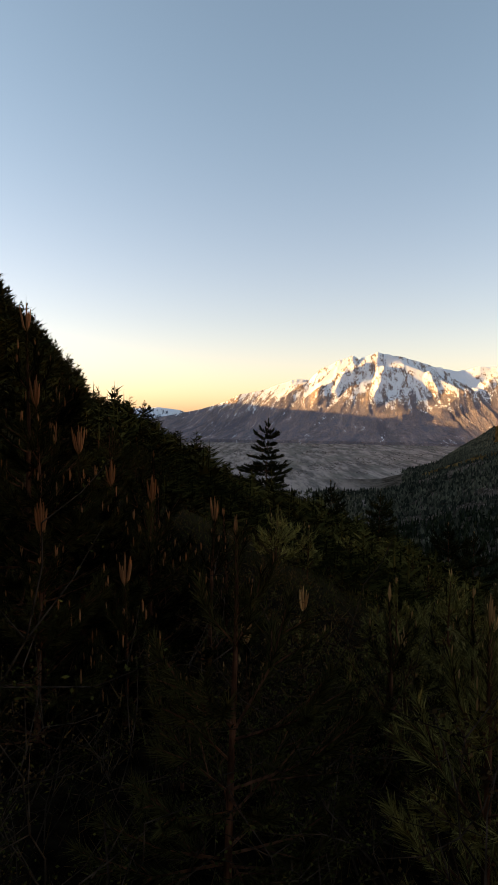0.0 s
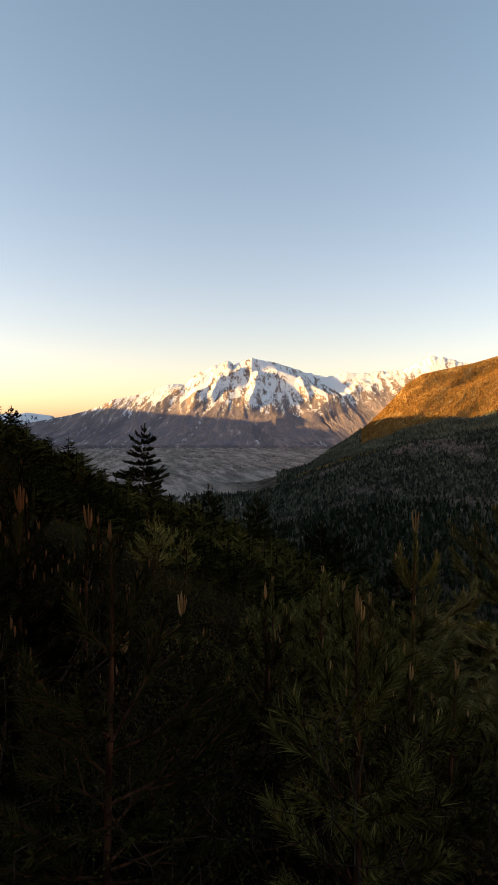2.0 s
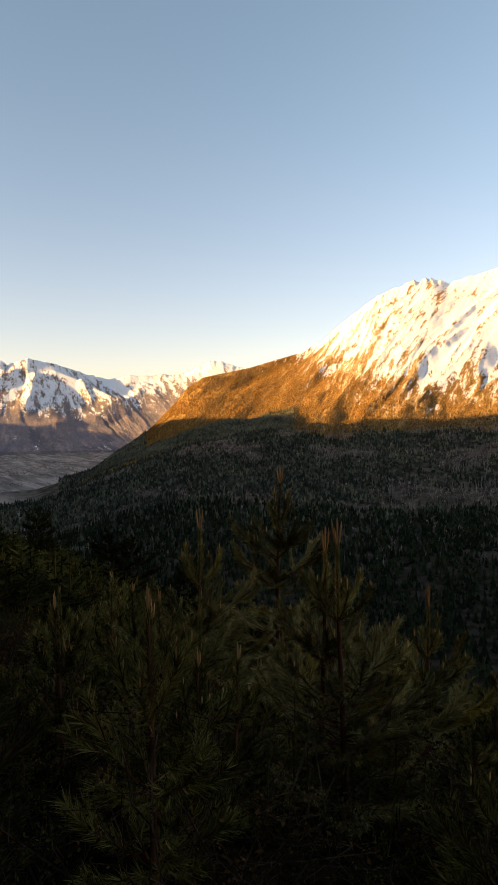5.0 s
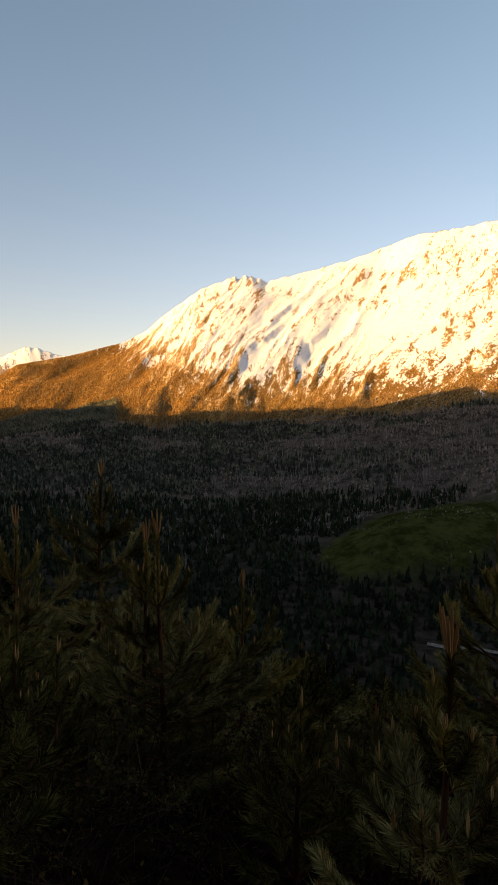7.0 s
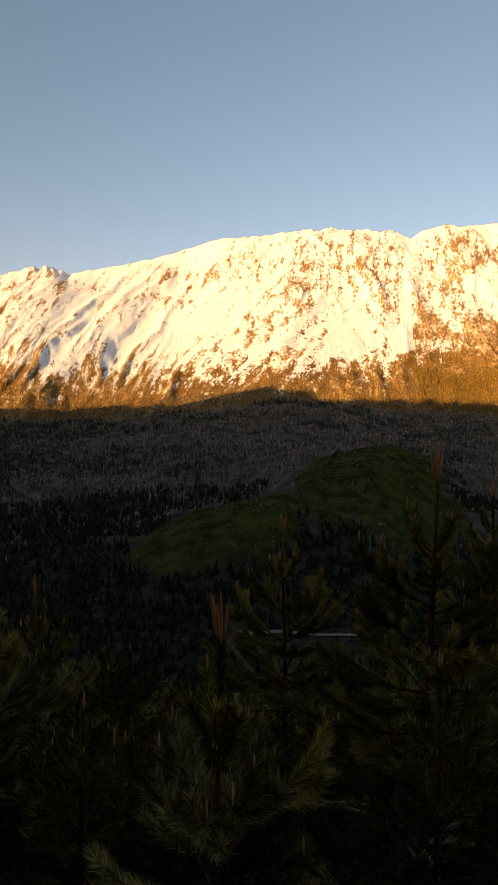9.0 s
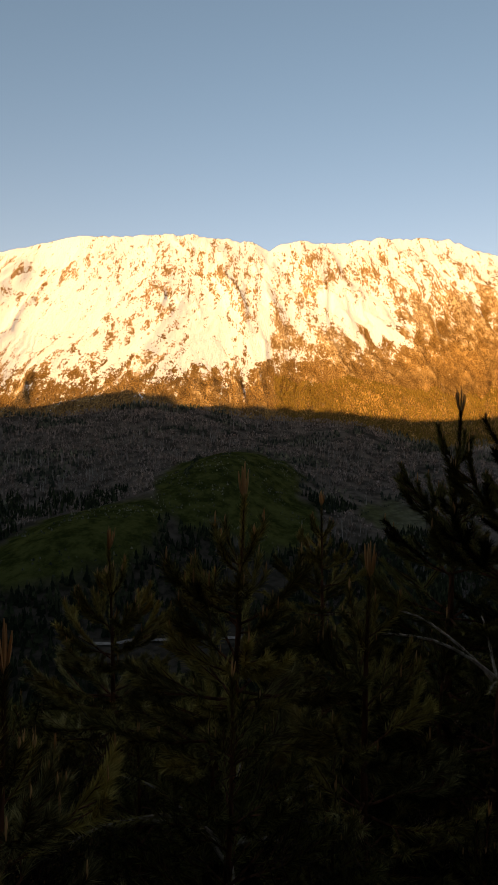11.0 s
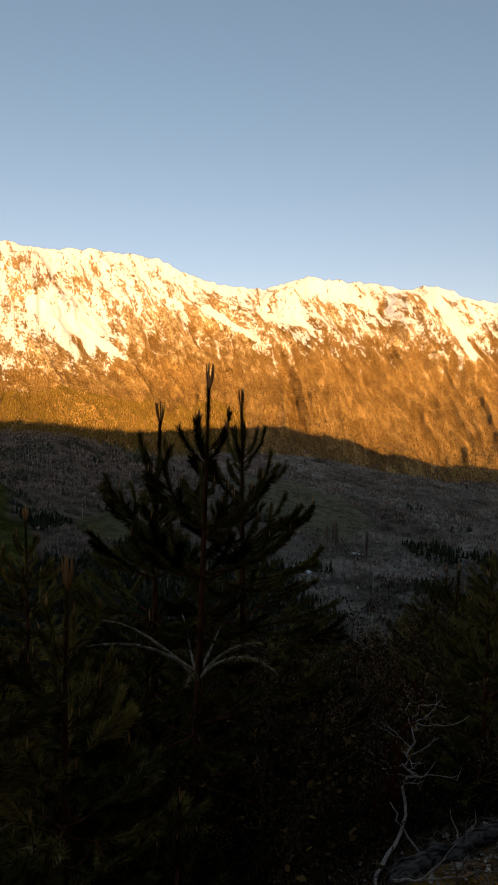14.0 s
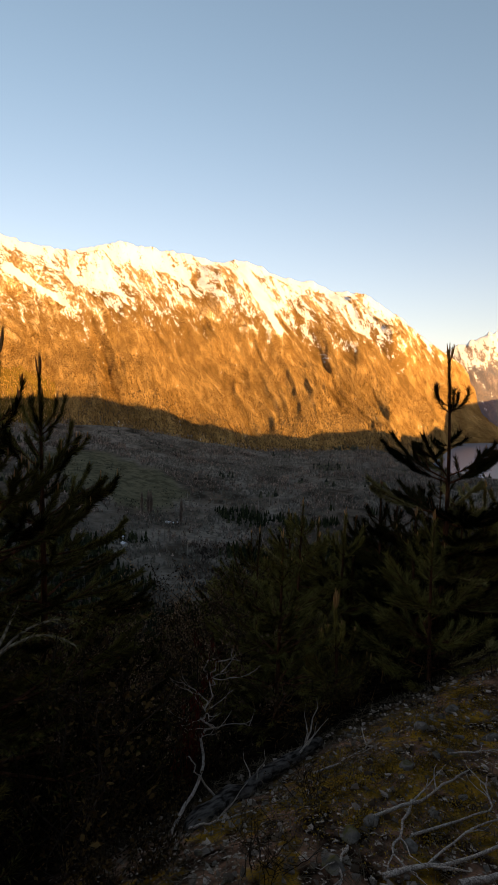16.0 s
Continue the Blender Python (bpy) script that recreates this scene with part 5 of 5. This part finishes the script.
STICKS = [([(2.74, -2.80, 0.01), (2.64, -3.14, 0.02), (2.52, -3.65, 0.03)], 0.020), ([(2.50, -3.05, 0.01), (2.40, -3.45, 0.02), (2.36, -3.9, 0.02)], 0.026),
          ([(3.06, -3.05, 0.01), (3.00, -3.40, 0.04), (3.04, -3.85, 0.05)], 0.014), ([(2.85, -3.12, 0.01), (2.79, -3.70, 0.02), (2.98, -3.95, 0.02)], 0.011),
          ([(3.83, -3.30, 0.01), (3.77, -3.75, 0.02)], 0.012), ([(3.02, -3.32, 0.03), (2.84, -3.04, 0.01), (2.72, -2.80, 0.01)], 0.012),
          ([(2.98, -2.80, 0.01), (2.80, -2.55, 0.01)], 0.012), ([(4.0, -2.45, 0.02), (3.75, -2.75, 0.01)], 0.012), ([(2.66, -3.0, 0.02), (2.70, -3.5, 0.03), (2.62, -3.9, 0.02)], 0.010),
          ([(3.3, -4.0, 0.01), (3.1, -4.4, 0.03)], 0.009)]
rng = np.random.default_rng(31)
for points, thick in STICKS:
    ob = new("dead_stick", bent_stick(rng, on_bank(points), 0.72 * thick, 0.012, 3).mesh("dead_stick", DEADWOOD, True))
    tagged(ob, "weathered grey dead stick lying on the bank", "stick", "dead sticks on the bank")

# fallen log with a dead tangle
log = new("fallen_log")
g = Geo()
t = np.linspace(0, 1, 16)
a, b = Vector((4.02, -2.40, height_at(4.02, -2.40) + 0.03)), Vector((4.28, -3.75, height_at(4.28, -3.75) + 0.05))
path = np.array([a.lerp(b, k) for k in t]) + 0.012 * rng.normal(size=(16, 3))
g.tube(path, np.where(t == 0, 0.01, 0.085 * (1 - 0.55 * t)) * rng.uniform(0.85, 1.15, 16), 9)
part("bole", g, LOG_BARK, log, smooth=True)
for k in range(6):
    i = int(rng.integers(5, 15))
    out = np.array([rng.normal() * 0.4, rng.normal() * 0.4, rng.uniform(0.4, 1)])
    s = np.linspace(0, 1, 6)[:, None]
    g = Geo()
    g.tube(path[i] + 0.35 * s * out + 0.015 * rng.normal(size=(6, 3)) * s, 0.009 * (1.1 - s[:, 0]), 4)
    part("snag", g, DEADWOOD, log)
tagged(log, "dark rotting fallen log with broken branch stubs", "log")

# leafless dead sapling that leans over the log
dead = new("dead_sapling")
g = Geo()
spine = np.array([(3.95, -2.30, height_at(3.95, -2.30)), (4.35, -2.72, -0.52), (4.62, -2.95, -0.36), (4.58, -2.90, -0.20), (4.66, -2.98, -0.05), (4.68, -3.02, 0.08)])
s = np.linspace(0, 5, 22)
spine = np.stack([np.interp(s, np.arange(6), spine[:, k]) for k in range(3)], -1) + 0.022 * rng.normal(size=(22, 3))
g.tube(spine, np.linspace(0.013, 0.004, 22), 6)
part("stem", g, DEADWOOD, dead)
g = Geo()
s = np.linspace(0, 3, 14)
cross = np.array([(4.10, -2.98, height_at(4.10, -2.98) + 0.06), (4.22, -2.88, -0.72), (4.36, -2.70, -0.50), (4.40, -2.62, -0.36)])
cross = np.stack([np.interp(s, np.arange(4), cross[:, k]) for k in range(3)], -1) + 0.014 * rng.normal(size=(14, 3))
g.tube(cross, np.linspace(0.011, 0.004, 14), 6)
part("stem", g, DEADWOOD, dead)
for k in range(13):
    i = int(rng.integers(7, 22))
    yaw = rng.random() * 6.28
    g = Geo()
    p = arm_path(rng, spine[i], yaw, rng.uniform(0.14, 0.34), rng.uniform(0, 45), rng.uniform(15, 60), 7)
    p += 0.012 * rng.normal(size=p.shape) * np.linspace(0, 1, 7)[:, None]
    g.tube(p, np.linspace(0.0045, 0.0015, 7), 4)
    for q in range(2):
        j = int(rng.integers(2, 7))
        g.tube(arm_path(rng, p[j], yaw + rng.normal(), rng.uniform(0.06, 0.18), 20, 60, 4), np.linspace(0.003, 0.0015, 4), 3)
    part("branch", g, DEADWOOD, dead)
tagged(dead, "bleached leafless dead sapling leaning over a log", "dead tree")


def stone_mesh(rng, k):
    bm = bmesh.new()
    bmesh.ops.create_icosphere(bm, subdivisions=2, radius=1)
    cuts = [(Vector(rng.normal(size=3)).normalized(), rng.uniform(0.45, 0.8)) for c in range(7)]
    off = rng.normal(size=3) * 9
    for q in bm.verts:
        n = noise.noise(Vector(q.co) * 1.1 + Vector(off)) * 0.22 + noise.noise(Vector(q.co) * 3.0 + Vector(off)) * 0.10
        for way, far in cuts:
            q.co -= way * max(0.0, q.co.dot(way) - far)
        q.co = Vector((q.co.x * 1.2, q.co.y * 0.9, q.co.z * 0.62)) * (1 + n)
    me = bpy.data.meshes.new("stone")
    bm.to_mesh(me)
    bm.free()
    me.materials.append(STONE)
    return me


stones = [stone_mesh(rng, k) for k in range(6)]
SET = [(3.03, -2.87, 0.06), (2.81, -3.08, 0.045), (2.90, -3.37, 0.04), (3.70, -4.55, 0.06), (3.28, -4.43, 0.06), (3.33, -3.63, 0.05), (2.92, -2.65, 0.07), (3.04, -3.04, 0.05), (3.6, -4.1, 0.07)]
for k in range(230):
    x, y = rng.uniform(1.7, 4.2), rng.uniform(-6.6, -2.1)
    SET.append((x, y, 0.008 + 0.036 * rng.random() ** 3))
for k, (x, y, size) in enumerate(SET):
    ob = new("stone", stones[k % 6])
    ob.matrix_world = pose(x, y, height_at(x, y) + 0.15 * size, 12 * rng.normal(), 12 * rng.normal(), 360 * rng.random()) @ Matrix.Diagonal((size, size, size, 1))
    tagged(ob, "angular grey lichen-flecked stone on the bank" if size > 0.045 else "small grey stone on the bank", "stone", "stones on the bank")

# litter, moss and grass of the bank
g = Geo()
n = 20000
x, y = rng.uniform(1.5, 4.6, n), rng.uniform(-7.2, -1.9, n)
z = ground_height(x, y)
d = rng.normal(size=(n, 3)) * [1, 1, 0.22]
d *= (rng.uniform(0.015, 0.09, n) / np.linalg.norm(d, axis=1))[:, None]
w = np.cross(d, [0, 0, 1.0])
w *= (rng.uniform(0.0015, 0.0045, n) / (np.linalg.norm(w, axis=1) + 1e-9))[:, None]
p = np.stack([x, y, z + 0.012 + np.abs(d[:, 2])], -1)
g.add(np.stack([p - d, p + w, p + d], 1).reshape(-1, 3), np.arange(3 * n).reshape(-1, 3))
tagged(new("needle_litter", g.mesh("needle_litter", GRASS)), "dry twigs and needle litter on the bank", "litter", kind="stuff")
# rubble and bark chips
def chip_material():
    n = Nodes("bank rubble", 0.9)
    k = n.geo.outputs["Random Per Island"]
    return n.colour(n.mix(n.math("MULTIPLY", k, k), n.mix(n.step(n.noise(0.3, 2), 0.4, 0.6), (0.05, 0.028, 0.016), (0.10, 0.072, 0.052)), (0.52, 0.41, 0.33)))


g = Geo()
n = 5200
x, y = rng.uniform(1.6, 4.5, n), rng.uniform(-7.0, -1.9, n)
size = 0.004 + 0.026 * rng.random(n) ** 3.5
cube = rng.normal(size=(n, 6, 3)) * 0.28 + np.array([[1.1, 0, 0], [-1.1, 0, 0], [0, 0.8, 0], [0, -0.8, 0], [0, 0, 0.6], [0, 0, -0.6]])
v = cube * size[:, None, None] + np.stack([x, y, ground_height(x, y) + 0.3 * size], -1)[:, None]
f = np.array([(0, 2, 4), (2, 1, 4), (1, 3, 4), (3, 0, 4), (2, 0, 5), (1, 2, 5), (3, 1, 5), (0, 3, 5)])
g.add(v.reshape(-1, 3), (f[None] + 6 * np.arange(n)[:, None, None]).reshape(-1, 3))
tagged(new("rubble", g.mesh("rubble", chip_material())), "small stones and bark chips strewn over the bank", "gravel", kind="stuff")
MOSS = plant_material("yellow-green moss", (0.060, 0.032, 0.006), (0.66, 0.37, 0.035), 0.2)
g = Geo()
n = 24000
cx, cy = rng.uniform(2.6, 4.0, 34), rng.uniform(-5.0, -2.7, 34)
i = rng.integers(0, 34, n)
x, y = cx[i] + 0.10 * rng.normal(size=n) * (1 + i % 3) / 2, cy[i] + 0.13 * rng.normal(size=n) * (1 + i % 3) / 2
p = np.stack([x, y, ground_height(x, y) + 0.004], -1)
g.leaves(rng, p, 0.013)
tagged(new("moss", g.mesh("moss", MOSS)), "cushions of yellow-green moss on the bank", "moss", kind="stuff")
for x, y, h in ((3.55, -3.02, 0.34), (3.1, -2.35, 0.40), (4.6, -5.6, 0.5), (3.9, -5.4, 0.3), (3.95, -1.85, 0.5), (4.25, -2.05, 0.6), (3.65, -2.05, 0.42), (4.55, -2.5, 0.6), (4.75, -3.2, 0.6), (4.6, -3.9, 0.5), (3.55, -1.75, 0.45), (4.9, -4.6, 0.6)):
    ob = shrub("low_bush", h, int(100 * x), LEAF_BROWN, STEM, 90 if h < 0.42 else 420, 0.016 if h < 0.42 else 0.022, 12)
    ob.location = (x, y, height_at(x, y))
    tagged(ob, "small dark twiggy bush on the bank", "shrub", "low bushes on the bank")


# ---- road and track in the valley ----
def ribbon(name, points, width, material, lift):
    pts = np.array(points, float)
    t = np.linspace(0, len(pts) - 1, 60)
    x, y = (np.interp(t, np.arange(len(pts)), pts[:, k]) for k in (0, 1))
    for q in range(12):
        x[1:-1], y[1:-1] = (x[:-2] + x[2:] + 2 * x[1:-1]) / 4, (y[:-2] + y[2:] + 2 * y[1:-1]) / 4
    x, y = x + 5 * fbm(x / 30, y / 30, 2, 81), y + 5 * fbm(x / 30, y / 30, 2, 82)
    dx, dy = np.gradient(x), np.gradient(y)
    k = width / 2 / np.hypot(dx, dy)
    X = np.stack([x - dy * k, x, x + dy * k], 1)
    Y = np.stack([y + dx * k, y, y - dx * k], 1)
    return grid_mesh(name, X, Y, ground_height(X, Y) + lift, material)


def gravel_material():
    n = Nodes("pale gravel")
    return n.colour(n.mix(n.step(n.noise(3, 5), 0.35, 0.65), (0.13, 0.105, 0.085), (0.27, 0.22, 0.18)))


GRAVEL = gravel_material()
tagged(ribbon("road", ROAD, 6, GRAVEL, 1.2), "pale gravel road in the valley", "road", kind="structure")
tagged(ribbon("track", [(695, 478), (715, 462), (737, 455), (765, 462)], 4, GRAVEL, 1.2), "pale dirt track along the forest edge", "road", kind="structure")


# ---- things seen far off in the valley ----
POPLAR = plant_material("bare pinkish poplars", (0.16, 0.12, 0.10), (0.32, 0.25, 0.21), 8)
for x, y, h in ((873, -385, 38), (868, -394, 44), (876, -402, 40), (822, -428, 42), (473, 886, 24)):
    ob = new("poplar_tree")
    stem, crown = Geo(), Geo()
    stem.tube([(0, 0, -1), (0, 0, 0.5 * h), (0.2, 0, 0.95 * h)], [0.5, 0.35, 0.1], 5)
    for k in range(240):
        a, z = rng.random() * 6.28, rng.uniform(0.12, 0.9) * h
        r = h * 0.125 * math.sin(math.pi * min(1, z / h + 0.08)) * rng.uniform(0.5, 1.1)
        p = np.array([r * math.cos(a), r * math.sin(a), z])
        w = np.array([-math.sin(a), math.cos(a), 0]) * 0.8
        crown.add([p * [0.3, 0.3, 1] - w, p * [0.3, 0.3, 1] + w, p + [0, 0, 0.13 * h]], [[0, 1, 2]])
    part("trunk", stem, BARK, ob)
    part("crown", crown, POPLAR, ob, kind="stuff")
    ob.location = (x, y, height_at(x, y))
    tagged(ob, "bare pinkish poplar in the valley", "tree", "poplars in the valley")

HOUSE = Nodes("pale house wall").colour((0.42, 0.40, 0.37))
ROOF = Nodes("pale metal roof", 0.5).colour((0.55, 0.55, 0.56))
PANE = Nodes("dark house window", 0.2).colour((0.03, 0.03, 0.035))


def box(geo, x0, x1, y0, y1, z0, z1):
    v = [(x, y, z) for x in (x0, x1) for y in (y0, y1) for z in (z0, z1)]
    geo.add(v, [(0, 1, 3), (0, 3, 2), (4, 6, 7), (4, 7, 5), (0, 4, 5), (0, 5, 1), (2, 3, 7), (2, 7, 6), (0, 2, 6), (0, 6, 4), (1, 5, 7), (1, 7, 3)])


for x, y, turn, size in ((753, -289, 20, 1.2), (760, -305, 70, 0.8), (735, -300, 10, 0.9), (835, -413, 40, 0.8), (828, -421, 80, 0.7)):
    ob = new("house")
    g = Geo()
    box(g, -5, 5, -3.5, 3.5, -1.5, 3.0)
    part("wall", g, HOUSE, ob)
    g = Geo()
    g.add([(-5.6, -4.2, 2.9), (5.6, -4.2, 2.9), (5.6, 0, 5.2), (-5.6, 0, 5.2), (-5.6, 4.2, 2.9), (5.6, 4.2, 2.9), (-5.6, 0, 4.9), (5.6, 0, 4.9)],
          [(0, 1, 2), (0, 2, 3), (3, 2, 5), (3, 5, 4), (0, 3, 6), (3, 4, 6), (1, 7, 2), (2, 7, 5), (0, 6, 7), (0, 7, 1), (6, 4, 5), (6, 5, 7)])
    part("roof", g, ROOF, ob)
    for k in (-2.5, 2.5):
        g = Geo()
        box(g, -5.04, -4.98, k * 0.6 - 0.6, k * 0.6 + 0.6, 0.8, 2.0)
        part("window", g, PANE, ob)
    ob.matrix_world = pose(x, y, height_at(x, y), 0, 0, turn) @ Matrix.Diagonal((size, size, size, 1))
    tagged(ob, "small pale house with a light roof in the valley", "house", "houses in the valley")

# withered reddish sapling in the scrub
ob = shrub("withered_bush", 0.95, 901, plant_material("rust-red withered leaves", (0.06, 0.010, 0.006), (0.30, 0.055, 0.024), 0.3), BARK, 900, 0.035, 6)
ob.location = (4.6, -2.75, height_at(4.6, -2.75))
ob.scale = (0.4, 0.4, (0.42 - height_at(4.6, -2.75)) / 0.95)
tagged(ob, "withered rust-red sapling among green scrub", "shrub")
